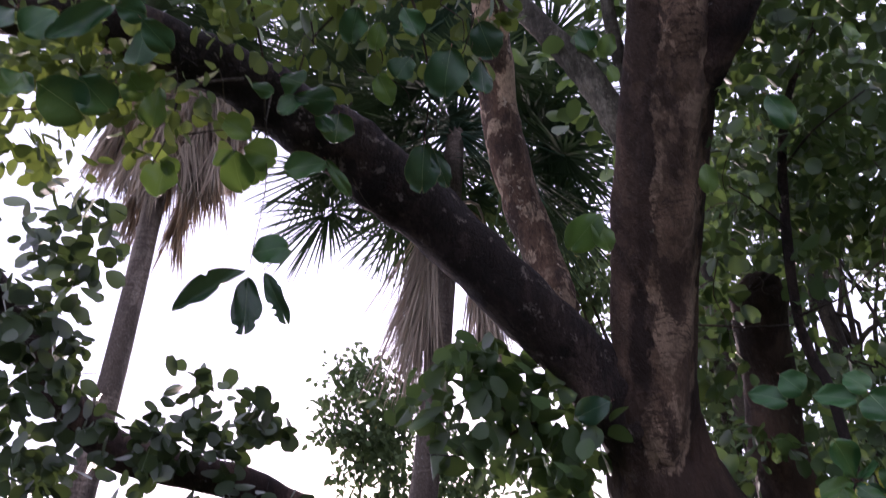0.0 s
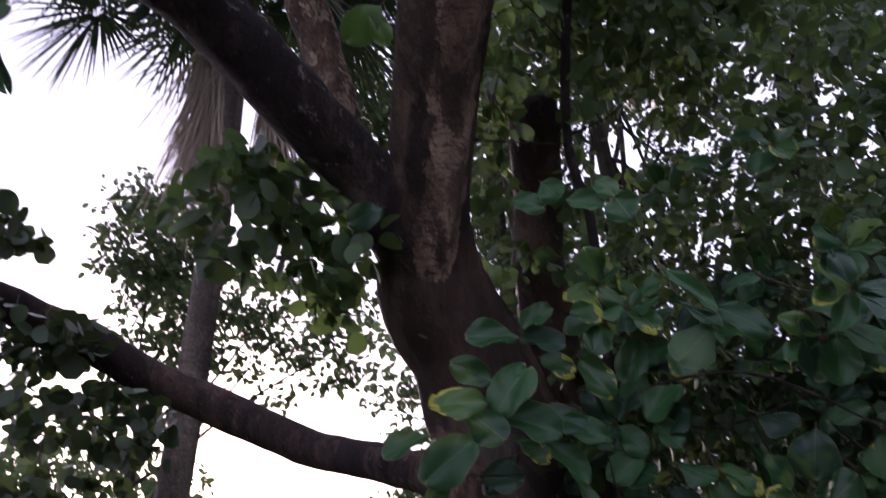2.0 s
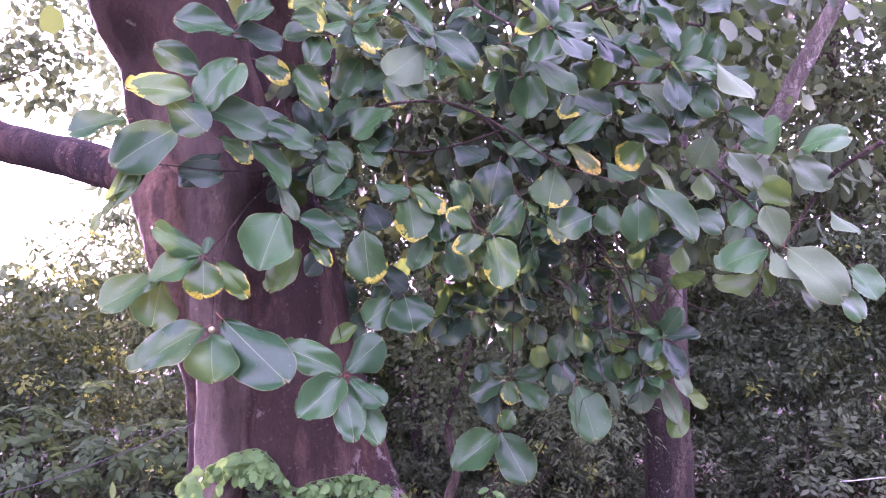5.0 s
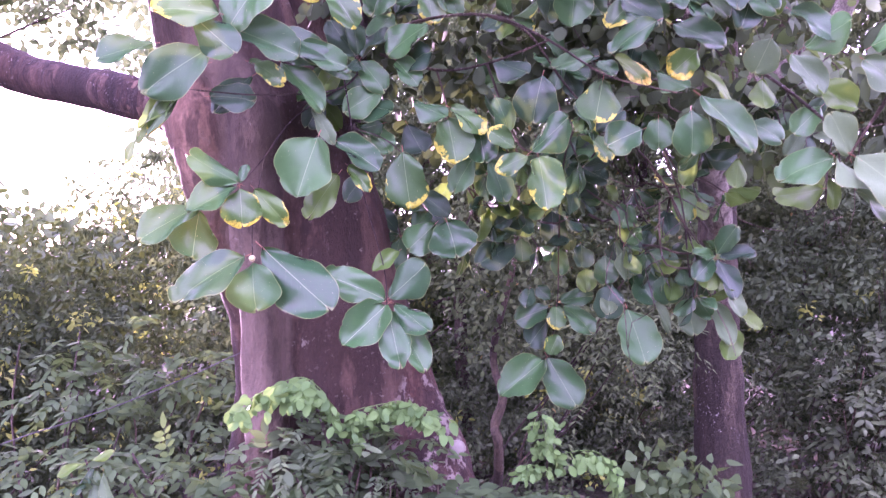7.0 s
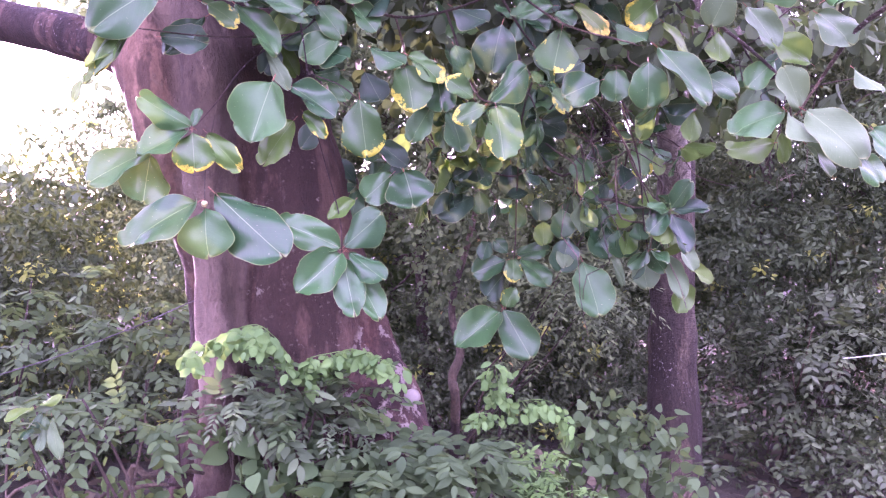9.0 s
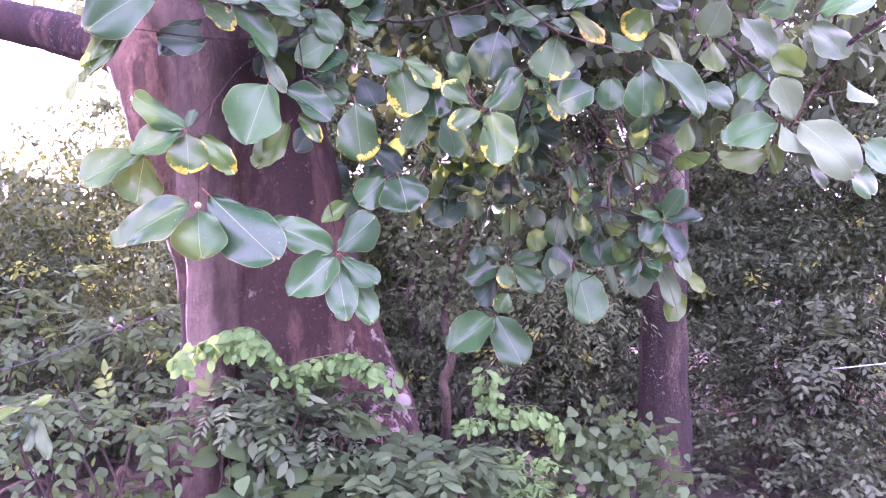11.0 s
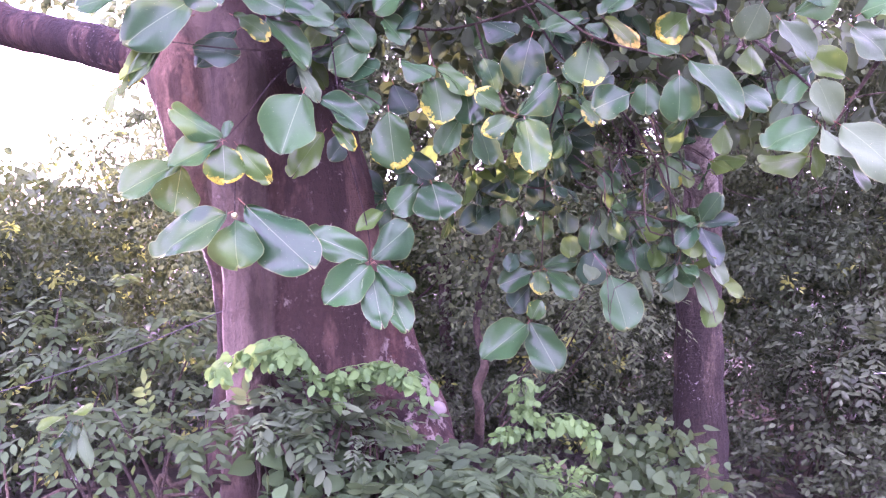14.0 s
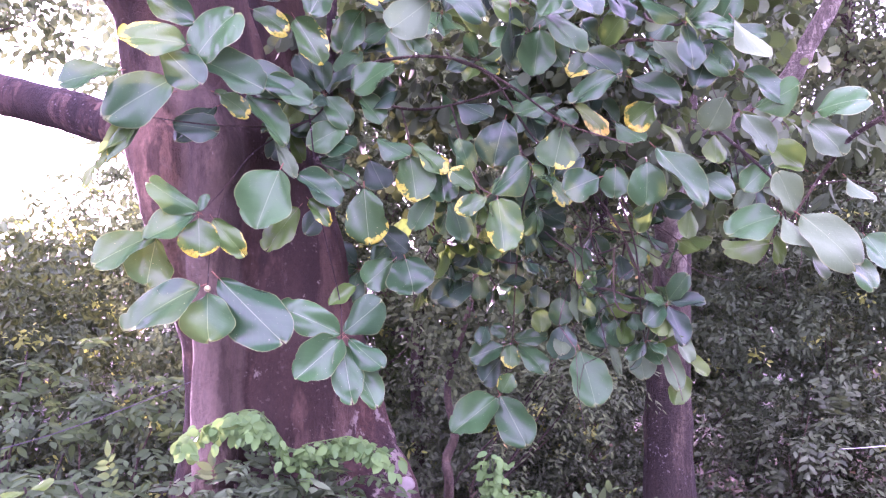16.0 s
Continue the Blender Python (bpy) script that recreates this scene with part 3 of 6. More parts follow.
def twig_line(a, b, sag=0.1, bend=0.06, seed=0, r0=0.008, r1=0.004):
    rng = random.Random(seed)
    a, b = Vector(a), Vector(b)
    pts = []
    for i in range(5):
        s = i / 4
        p = a.lerp(b, s)
        w = math.sin(math.pi * s)
        p = p + Vector((rng.uniform(-bend, bend) * w, rng.uniform(-bend, bend) * w, rng.uniform(-bend, bend) * w - sag * w))
        pts.append((tuple(p), r0 + (r1 - r0) * s))
    return pts


def sprays(rng, blobs, leaflets, size, reach, shape="oval", droop=0.35):
    """Compound leaves: each a stalk of that reach with paired leaflets along it, starting inside the ellipsoids."""
    bs, ws, fs, ss = [], [], [], []
    for middle, radii, count in blobs:
        v = unit(rng.normal(size=(count, 3)))
        start = np.array(middle) + v * rng.uniform(0.2, 1.0, (count, 1)) * np.array(radii)
        way = unit(v * (1, 1, 0.5) + rng.normal(size=(count, 3)) * 0.4 + (0, -0.2, -0.05))
        side = unit(np.cross(way, (0, 0, 1.0)))
        top = np.cross(side, way)
        length = reach * rng.uniform(0.6, 1.2, count)
        for k in range(leaflets):
            s = (k // 2 + 1) / (leaflets // 2 + 1)
            sign = 1.0 if k % 2 else -1.0
            if k == leaflets - 1:
                s, sign = 1.0, 0.0
            p = start + way * (length * s)[:, None]
            p[:, 2] -= droop * s * s * length
            w = side * sign + way * (0.55 + 0.5 * (sign == 0)) + rng.normal(size=(count, 3)) * 0.18
            w[:, 2] -= droop * 0.8
            bs.append(p)
            ws.append(w)
            fs.append(top + rng.normal(size=(count, 3)) * 0.25 + (0, -0.25, 0))
            ss.append(size * rng.uniform(0.75, 1.2, count))
    return leaf_arrays(np.vstack(bs), np.vstack(ws), np.vstack(fs), np.concatenate(ss), shape)


# ---------------------------------------------------------------- ground
def build_ground():
    n = 90
    xs = np.concatenate([-np.geomspace(1500, 14, 22), np.linspace(-13, 16, n), np.geomspace(17, 1500, 22)])
    ys = np.concatenate([-np.geomspace(1500, 9, 22), np.linspace(-8, 20, n), np.geomspace(21, 1500, 22)])
    verts = []
    for y in ys:
        for x in xs:
            near = max(0.0, 1 - (abs(x) + abs(y)) / 60)
            h = 0.10 * noise.noise(Vector((x * 0.5, y * 0.5, 0))) + 0.04 * noise.noise(Vector((x * 2.2, y * 2.2, 5)))
            verts.append((x, y, h * near - 0.03))
    nx = len(xs)
    faces = [(j * nx + i, j * nx + i + 1, (j + 1) * nx + i + 1, (j + 1) * nx + i) for j in range(len(ys) - 1) for i in range(nx - 1)]
    ob = new("ground", mesh_of("ground", verts, faces, LITTER))
    tagged(ob, "dark forest soil strewn with dry leaf litter", "ground", kind="structure")
    rng = np.random.default_rng(5)
    m = 14000
    b = np.column_stack([rng.uniform(-7, 12, m), rng.uniform(-5, 12, m), np.zeros(m)])
    b[:, 2] = [0.10 * noise.noise(Vector((x * 0.5, y * 0.5, 0))) + 0.04 * noise.noise(Vector((x * 2.2, y * 2.2, 5))) - 0.02 for x, y, _ in b]
    b[:, 2] += rng.uniform(0.005, 0.04, m)
    w = rng.normal(size=(m, 3)) * (1, 1, 0.2)
    f = rng.normal(size=(m, 3)) * 0.35 + (0, 0, 1)
    v, fc = leaf_arrays(b, w, f, rng.uniform(0.05, 0.14, m), "oval")
    lit = new("leaf_litter", mesh_of("leaf_litter", v, fc, DRY_LEAF))
    tagged(lit, "fallen dry brown leaves scattered over the soil", "leaf litter", kind="stuff")


build_ground()

# ---------------------------------------------------------------- the great broad-leaved tree
broadleaf = thing("broadleaf_tree", (1.62, 3.45, 0.0), "large old broad-leaved tree with flaking brown bark and leathery leaves", "tree")
TRUNK_FORMS = [  # (bark kind, lumps, flutes, line of (place, radius))
    ("", 0.07, 0.07, [((1.75, 3.45, -0.15), 0.6), ((1.72, 3.45, 0.35), 0.48), ((1.67, 3.31, 1.219), 0.395), ((1.62, 3.37, 1.762), 0.35), ((1.535, 3.415, 2.157), 0.335), ((1.29, 3.407, 2.663), 0.295),
                      ((1.16, 3.386, 3.047), 0.265), ((1.025, 3.364, 3.272), 0.262), ((0.975, 3.33, 3.43), 0.24), ((0.94, 3.2, 3.6), 0.205), ((0.938, 3.065, 3.797), 0.182), ((0.945, 2.965, 4.028), 0.182),
                      ((0.962, 2.748, 4.373), 0.19), ((0.983, 2.468, 4.731), 0.182), ((1.008, 2.244, 4.993), 0.185), ((0.982, 2.041, 5.268), 0.16), ((0.945, 1.483, 6.171), 0.12), ((0.849, 0.681, 7.563), 0.05)]),
    ("flaked", 0.1, 0.04, [((0.97, 3.27, 3.18), 0.02), ((0.945, 3.15, 3.36), 0.07), ((0.95, 3.062, 3.53), 0.09), ((0.968, 2.93, 3.838), 0.094), ((0.985, 2.735, 4.18), 0.098), ((0.99, 2.463, 4.561), 0.1), ((0.995, 2.233, 4.838), 0.098), ((0.992, 1.99, 5.121), 0.09), ((0.968, 1.442, 6.071), 0.06)]),
    ("smooth", 0.1, 0.05, [((0.873, 3.322, 3.2), 0.02), ((0.836, 3.196, 3.404), 0.062), ((0.829, 3.132, 3.557), 0.074), ((0.824, 3.002, 3.874), 0.08), ((0.821, 2.808, 4.226), 0.082), ((0.829, 2.531, 4.616), 0.08), ((0.849, 2.291, 4.896), 0.08), ((0.842, 2.041, 5.185), 0.075), ((0.827, 1.476, 6.147), 0.05)]),
    ("pale", 0.1, 0.05, [((1.02, 3.05, -0.1), 0.15), ((1.217, 3.021, 0.863), 0.098), ((1.256, 3.107, 1.298), 0.086), ((1.262, 3.135, 1.647), 0.088), ((1.24, 3.14, 1.977), 0.1), ((1.225, 3.12, 2.237), 0.096), ((1.235, 3.1, 2.39), 0.104), ((1.2, 3.15, 2.56), 0.095), ((1.1, 3.26, 2.75), 0.08), ((1.03, 3.35, 2.95), 0.03)]),
    ("", 0.12, 0.06, [((1.32, 2.95, -0.1), 0.2), ((1.46, 2.999, 0.797), 0.16), ((1.521, 3.091, 1.269), 0.135), ((1.537, 3.166, 1.724), 0.125), ((1.52, 3.2, 2.097), 0.12), ((1.45, 3.24, 2.477), 0.1), ((1.35, 3.3, 2.75), 0.04)]),
    ("smooth", 0.08, 0.03, [((1.13, 3.38, 1.9), 0.06), ((1.13, 3.28, 2.15), 0.115), ((1.1, 3.27, 2.36), 0.14), ((1.06, 3.35, 2.55), 0.13), ((1.1, 3.38, 2.8), 0.06)]),
    ("", 0.1, 0.05, [((1.1, 3.5, -0.1), 0.16), ((1.27, 3.45, 0.9), 0.09), ((1.31, 3.42, 1.4), 0.07), ((1.25, 3.36, 1.75), 0.08), ((1.14, 3.32, 2.05), 0.1), ((1.12, 3.33, 2.4), 0.08)]),
    ("burl", 0.16, 0.0, [((2.0, 3.05, -0.1), 0.32), ((1.87, 2.96, 0.735), 0.265), ((1.87, 3.03, 1.026), 0.23), ((1.855, 3.13, 1.322), 0.165), ((1.83, 3.246, 1.62), 0.08)]),
    ("", 0.1, 0.05, [((1.0, 3.3, 3.28), 0.13), ((0.85, 3.2, 3.52), 0.16), ((0.66, 3.09, 3.74), 0.13), ((0.5, 3.02, 3.89), 0.08)]),
    ("", 0.1, 0.05, [((1.25, 3.38, 2.42), 0.16), ((1.06, 3.5, 2.53), 0.12), ((0.9, 3.745, 2.61), 0.075), ((0.76, 3.96, 2.67), 0.05)]),
]


def fused_trunk(name, forms, mat, parent, label, voxel=0.014):
    """One skin over stems that have grown together; attributes tell where each kind of bark lies."""
    verts, faces, lines = [], [], []
    for k, (kind, lumps, flutes, points) in enumerate(forms):
        v, quads, tris = tube(points, 28, 7, lumps, flutes, 1.0 + k * 1.7)
        start = len(verts)
        verts += [tuple(p) for p in v]
        faces += [tuple(i + start for i in reversed(f)) for f in quads + tris]
        if kind:
            lines.append((kind, smooth_line([(*p, r) for p, r in points], 7)))
    rough = bpy.data.meshes.new("rough")
    rough.from_pydata(verts, [], faces)
    holder = bpy.data.objects.new("rough", rough)
    scene.collection.objects.link(holder)
    skin = holder.modifiers.new("skin", "REMESH")
    skin.mode, skin.voxel_size = "VOXEL", voxel
    soft = holder.modifiers.new("soft", "SMOOTH")
    soft.factor, soft.iterations = 0.5, 9
    me = bpy.data.meshes.new_from_object(holder.evaluated_get(bpy.context.evaluated_depsgraph_get()))
    bpy.data.objects.remove(holder)
    bpy.data.meshes.remove(rough)
    me.name = name
    n = len(me.vertices)
    co = np.empty(n * 3, np.float32)
    me.vertices.foreach_get("co", co)
    co = co.reshape(-1, 3)
    normal = np.empty(n * 3, np.float32)
    me.vertex_normals.foreach_get("vector", normal)
    normal = normal.reshape(-1, 3)
    masks = {}
    for kind, line in lines:
        mask = masks.get(kind, np.zeros(n))
        for i, (x, y, z, r) in enumerate(line):
            near = np.linalg.norm(co - (x, y, z), axis=1) - r
            mask = np.maximum(mask, np.clip(0.5 + (0.022 - near) / 0.05, 0, 1) * min(1.0, (i + 1) / (0.25 * len(line))))
        masks[kind] = mask
    for kind, mask in masks.items():
        me.attributes.new(kind, "FLOAT", "POINT").data.foreach_set("value", mask.astype(np.float32))
    rise = np.array([0.011 * noise.noise(Vector((x * 9, y * 9, z * 3.0))) + 0.005 * noise.noise(Vector((x * 25, y * 25, z * 12))) for x, y, z in co.tolist()])
    me.vertices.foreach_set("co", (co + normal * rise[:, None]).astype(np.float32).ravel())
    me.materials.clear()
    me.materials.append(mat)
    me.polygons.foreach_set("use_smooth", [True] * len(me.polygons))
    me.update()
    return part_of(name, me, parent, label)


fused_trunk("trunk", TRUNK_FORMS, TRUNK_BARK, broadleaf, "stout brown trunk of fused stems with flaking ridges, lichen and a burl")
limb("stem", [((2.0, 3.65, -0.1), 0.34), ((1.87, 3.46, 1.163), 0.25), ((1.83, 3.557, 1.857), 0.21), ((1.71, 3.6, 2.739), 0.165), ((1.63, 3.56, 3.3), 0.14), ((1.585, 3.468, 3.536), 0.128),
      ((1.575, 3.368, 3.923), 0.125), ((1.546, 3.262, 4.13), 0.13), ((1.53, 3.203, 4.225), 0.135), ((1.515, 3.19, 4.26), 0.11), ((1.47, 3.18, 4.3), 0.04)],
     TRUNK_BARK, broadleaf, sides=24, steps=8, lumps=0.12, flutes=0.06, seed=7.0, label="dark second stem ending in a rough stub")
limb("limb", [((0.949, 3.265, 3.366), 0.1), ((0.842, 3.195, 3.53), 0.15), ((0.643, 3.081, 3.757), 0.15), ((0.366, 2.955, 4.009), 0.143), ((0.031, 2.784, 4.251), 0.15), ((-0.272, 2.602, 4.418), 0.152), ((-0.569, 2.397, 4.546), 0.14),
      ((-0.835, 2.188, 4.598), 0.125), ((-1.048, 2.035, 4.585), 0.118), ((-1.248, 1.855, 4.53), 0.105), ((-1.456, 1.706, 4.435), 0.095), ((-1.723, 1.529, 4.31), 0.085), ((-2.121, 1.311, 4.19), 0.05)],
     BARK_DARK, broadleaf, sides=24, steps=8, lumps=0.24, seed=9.0, label="thick dark leaning limb with lichen")
limb("limb", [((0.548, 2.983, 3.858), 0.05), ((0.524, 2.987, 4.031), 0.085), ((0.474, 3.04, 4.29), 0.1), ((0.369, 3.018, 4.693), 0.1), ((0.279, 2.917, 5.132), 0.098), ((0.24, 2.797, 5.465), 0.1), ((0.216, 2.59, 5.897), 0.095), ((0.235, 1.881, 7.096), 0.06)],
     BARK_MOTTLED, broadleaf, sides=18, lumps=0.16, seed=12.0, label="limb with mottled buff and brown bark")
limb("limb", [((0.915, 2.618, 4.56), 0.1), ((0.782, 2.55, 4.75), 0.075), ((0.68, 2.524, 4.953), 0.068), ((0.565, 2.53, 5.184), 0.064), ((0.426, 2.534, 5.407), 0.06), ((0.248, 2.512, 5.702), 0.052), ((-0.115, 2.377, 6.172), 0.03)],
     BARK_GREY, broadleaf, sides=14, lumps=0.1, seed=15.0, label="grey slanting limb")
limb("limb", [((0.853, 2.463, 4.757), 0.05), ((0.79, 2.394, 4.933), 0.036), ((0.752, 2.345, 5.099), 0.033), ((0.726, 2.279, 5.293), 0.03), ((0.674, 2.123, 5.668), 0.02)],
     BARK_GREY, broadleaf, sides=10, lumps=0.1, seed=17.0)
limb("limb", [((1.017, 2.458, 4.757), 0.13), ((1.115, 2.245, 4.891), 0.125), ((1.197, 2.079, 5.023), 0.115), ((1.303, 1.864, 5.262), 0.1), ((1.499, 1.467, 5.759), 0.06)],
     BARK, broadleaf, sides=16, lumps=0.12, seed=19.0)
limb("limb", [((1.172, 3.397, 2.471), 0.135), ((1.037, 3.527, 2.54), 0.104), ((0.891, 3.753, 2.611), 0.090), ((0.696, 4.073, 2.712), 0.095), ((0.501, 4.378, 2.819), 0.099), ((0.005, 4.896, 3.14), 0.113), ((-0.347, 5.046, 3.317), 0.117),
      ((-0.739, 5.041, 3.564), 0.113), ((-1.047, 4.995, 3.701), 0.108), ((-1.33, 4.831, 3.769), 0.108), ((-1.694, 4.709, 3.806), 0.113), ((-2.012, 4.559, 3.89), 0.113), ((-2.269, 4.357, 4.111), 0.104), ((-2.43, 4.165, 4.351), 0.095), ((-2.604, 3.946, 4.571), 0.086), ((-2.685, 3.314, 4.614), 0.072), ((-3.1, 2.757, 4.843), 0.045)],
     BARK, broadleaf, sides=18, lumps=0.14, seed=21.0, label="long low limb overgrown with leafy shoots")
limb("branch", [((1.634, 3.208, 2.007), 0.022), ((1.663, 3.135, 2.397), 0.02), ((1.679, 3.037, 2.752), 0.02), ((1.609, 2.904, 3.554), 0.022), ((1.573, 2.91, 3.738), 0.023), ((1.522, 2.844, 3.918), 0.021), ((1.487, 2.696, 4.228), 0.023),
      ((1.465, 2.503, 4.545), 0.02), ((1.492, 2.35, 4.77), 0.016), ((1.569, 2.169, 4.962), 0.012), ((1.602, 1.94, 5.19), 0.008)],
     BARK_DARK, broadleaf, sides=9, lumps=0.1, seed=23.0)
BRANCH_RUNS = [
    [((1.522, 2.844, 3.918), 0.0095), ((1.572, 2.702, 3.895), 0.0068), ((1.599, 2.568, 3.872), 0.0048), ((1.652, 2.376, 3.911), 0.0034)],
    [((1.472, 2.549, 4.487), 0.0082), ((1.508, 2.301, 4.495), 0.0061), ((1.564, 2.01, 4.433), 0.0041)],
    [((1.481, 2.67, 4.269), 0.0068), ((1.289, 2.488, 4.251), 0.0048), ((1.114, 2.332, 4.214), 0.0034)],
    [((1.065, 2.929, 3.912), 0.0082), ((1.293, 2.858, 3.871), 0.0061), ((1.527, 2.859, 3.885), 0.0054)],
    [((1.735, 2.986, 2.718), 0.0095), ((1.84, 2.724, 2.611), 0.0075), ((1.945, 2.536, 2.607), 0.0061), ((2.085, 2.347, 2.665), 0.0048)],
    [((1.679, 3.037, 2.752), 0.0109), ((1.765, 2.746, 2.792), 0.0088), ((1.882, 2.437, 2.753), 0.0068), ((2, 2.254, 2.638), 0.0061), ((2.098, 2.072, 2.488), 0.0048), ((2.228, 1.887, 2.406), 0.0041)],
    [((1.882, 2.437, 2.753), 0.0082), ((2.04, 2.402, 2.696), 0.0068), ((2.29, 2.444, 2.499), 0.0054), ((2.582, 2.345, 2.244), 0.0048), ((2.759, 2.315, 1.962), 0.0041), ((2.824, 2.3, 1.727), 0.0027)],
    [((2.451, 1.805, 2.521), 0.0082), ((2.526, 1.667, 2.378), 0.0068), ((2.554, 1.566, 2.26), 0.0054), ((2.574, 1.557, 2.155), 0.0034)],
    [((2.59, 1.206, 2.475), 0.0109), ((2.589, 1.359, 2.398), 0.0095), ((2.608, 1.47, 2.285), 0.0068), ((2.598, 1.554, 2.165), 0.0041)],
    [((1.637, 2.938, 2.651), 0.0082), ((1.448, 2.778, 2.513), 0.0061), ((1.149, 2.74, 2.462), 0.0054), ((0.901, 2.755, 2.463), 0.0034)],
    [((1.448, 2.778, 2.513), 0.0061), ((1.29, 2.81, 2.403), 0.0054), ((1.179, 2.819, 2.259), 0.0048), ((1.1, 2.823, 2.168), 0.0034)],
    [((1.179, 2.819, 2.259), 0.0041), ((1.135, 2.822, 2.044), 0.0041), ((1.105, 2.752, 1.908), 0.0034)],
    [((1.482, 2.802, 2.582), 0.0061), ((1.481, 2.737, 2.37), 0.0054), ((1.495, 2.705, 2.167), 0.0048), ((1.56, 2.666, 1.865), 0.0041), ((1.551, 2.631, 1.725), 0.0034)],
    [((1.481, 2.737, 2.37), 0.0048), ((1.583, 2.695, 2.332), 0.0041), ((1.641, 2.652, 2.275), 0.0034)],
    [((1.84, 2.724, 2.611), 0.0061), ((1.83, 2.646, 2.47), 0.0048), ((1.817, 2.609, 2.401), 0.0034)],
    [((1.945, 2.536, 2.607), 0.0061), ((2.06, 2.521, 2.326), 0.0054), ((2.071, 2.397, 2.26), 0.0034)],
    [((2.223, 2.203, 2.535), 0.0061), ((2.341, 2.559, 2.307), 0.0054), ((2.459, 2.756, 1.975), 0.0048), ((2.508, 2.836, 1.663), 0.0034), ((2.451, 2.848, 1.4), 0.0027)],
    [((2.617, 2.303, 2.274), 0.0054), ((2.748, 2.333, 2.08), 0.0048), ((2.842, 2.384, 1.802), 0.0041), ((2.891, 2.394, 1.656), 0.0027)],
    [((2.665, 2.409, 2.197), 0.0034), ((2.772, 2.295, 2.181), 0.0034), ((2.832, 2.23, 2.134), 0.0027)],
    [((-0.699, 2.153, 4.474), 0.006), ((-0.658, 2.021, 4.179), 0.003), ((-0.615, 1.995, 3.904), 0.0022), ((-0.639, 2.056, 3.628), 0.002)],
    [((-0.802, 2.092, 4.502), 0.0095), ((-0.931, 1.864, 4.237), 0.0068), ((-1.014, 1.72, 4.039), 0.0054), ((-1.155, 1.583, 3.856), 0.0041), ((-1.292, 1.501, 3.753), 0.0034)],
    [((-0.931, 1.864, 4.237), 0.0054), ((-0.906, 1.819, 3.989), 0.0041), ((-0.923, 1.803, 3.835), 0.0034)],
    [((-0.649, 2.06, 4.214), 0.0061), ((-0.764, 1.927, 4.091), 0.0048), ((-0.873, 1.876, 4.021), 0.0041)],
    [((-0.701, 1.694, 4.478), 0.0082), ((-0.651, 1.808, 4.325), 0.0054), ((-0.647, 1.971, 4.161), 0.0041), ((-0.639, 2.063, 4.136), 0.0027)],
    [((-0.195, 1.582, 4.531), 0.0095), ((-0.462, 1.739, 4.367), 0.0054), ((-0.541, 1.868, 4.226), 0.0041)],
    [((-0.195, 1.582, 4.531), 0.0082), ((-0.117, 1.711, 4.432), 0.0054), ((-0.074, 1.88, 4.28), 0.0041), ((-0.09, 2.014, 4.136), 0.0027)],
    [((-0.435, 2.435, 4.421), 0.0054), ((-0.36, 2.504, 4.273), 0.0034), ((-0.276, 2.619, 4.218), 0.0020)],
    [((0.565, 3.195, 3.634), 0.0136), ((0.336, 3.167, 3.507), 0.0095), ((0.145, 3.119, 3.381), 0.0061), ((-0.057, 3.025, 3.341), 0.0041)],
    [((0.336, 3.167, 3.507), 0.006), ((0.233, 3.08, 3.598), 0.004), ((0.089, 3.02, 3.617), 0.003)],
]
for i, run in enumerate(BRANCH_RUNS):
    thin = 0.55 if 9 <= i <= 13 else 0.8
    limb("twig", [(p, r * thin) for p, r in run], BARK if i in (10, 12) else TWIG, broadleaf, sides=6, steps=5, lumps=0.15, seed=30.0 + i)
leaf((1.316, 2.663, 2.317), (1.236, 2.677, 2.114), 0.207, "plain")
leaf((1.086, 2.827, 2.17), (0.908, 2.822, 2.256), 0.106, "plain")
leaf((1.08, 2.83, 2.157), (0.908, 2.82, 2.071), 0.122, "plain")
leaf((1.086, 2.809, 2.146), (1.077, 2.757, 2.025), 0.135, "yellow")
leaf((1.133, 2.794, 2.144), (1.223, 2.731, 2.017), 0.084, "yellow")
leaf((1.092, 2.825, 2.17), (1.121, 2.83, 2.236), 0.036, "plain")
leaf((0.977, 2.926, 2.092), (0.767, 2.913, 1.992), 0.128, "plain")
leaf((0.981, 2.946, 2.074), (0.937, 2.901, 1.903), 0.165, "plain")
leaf((1.084, 2.779, 1.912), (0.828, 2.739, 1.798), 0.165, "plain")
leaf((1.107, 2.752, 1.891), (1.079, 2.693, 1.742), 0.182, "plain")
leaf((1.149, 2.759, 1.937), (1.318, 2.584, 1.715), 0.198, "plain")
leaf((1.555, 2.653, 1.746), (1.34, 2.689, 1.857), 0.129, "plain")
leaf((1.569, 2.646, 1.751), (1.686, 2.565, 1.867), 0.137, "plain")
leaf((1.55, 2.632, 1.727), (1.373, 2.615, 1.604), 0.145, "plain")
leaf((1.577, 2.618, 1.729), (1.641, 2.483, 1.629), 0.097, "plain")
leaf((1.556, 2.627, 1.702), (1.531, 2.507, 1.524), 0.114, "plain")
leaf((1.59, 2.63, 1.673), (1.633, 2.495, 1.509), 0.108, "plain")
leaf((1.624, 2.667, 1.918), (1.521, 2.674, 1.851), 0.064, "bright")
leaf((1.425, 2.749, 2.32), (1.544, 2.642, 2.217), 0.132, "plain")
leaf((1.348, 2.78, 2.441), (1.403, 2.716, 2.308), 0.059, "pale")
leaf((1.225, 2.75, 2.582), (1.353, 2.672, 2.423), 0.124, "plain")
leaf((1.133, 2.792, 2.535), (0.988, 2.795, 2.422), 0.102, "dark")
leaf((0.974, 2.809, 2.563), (0.765, 2.792, 2.471), 0.131, "plain")
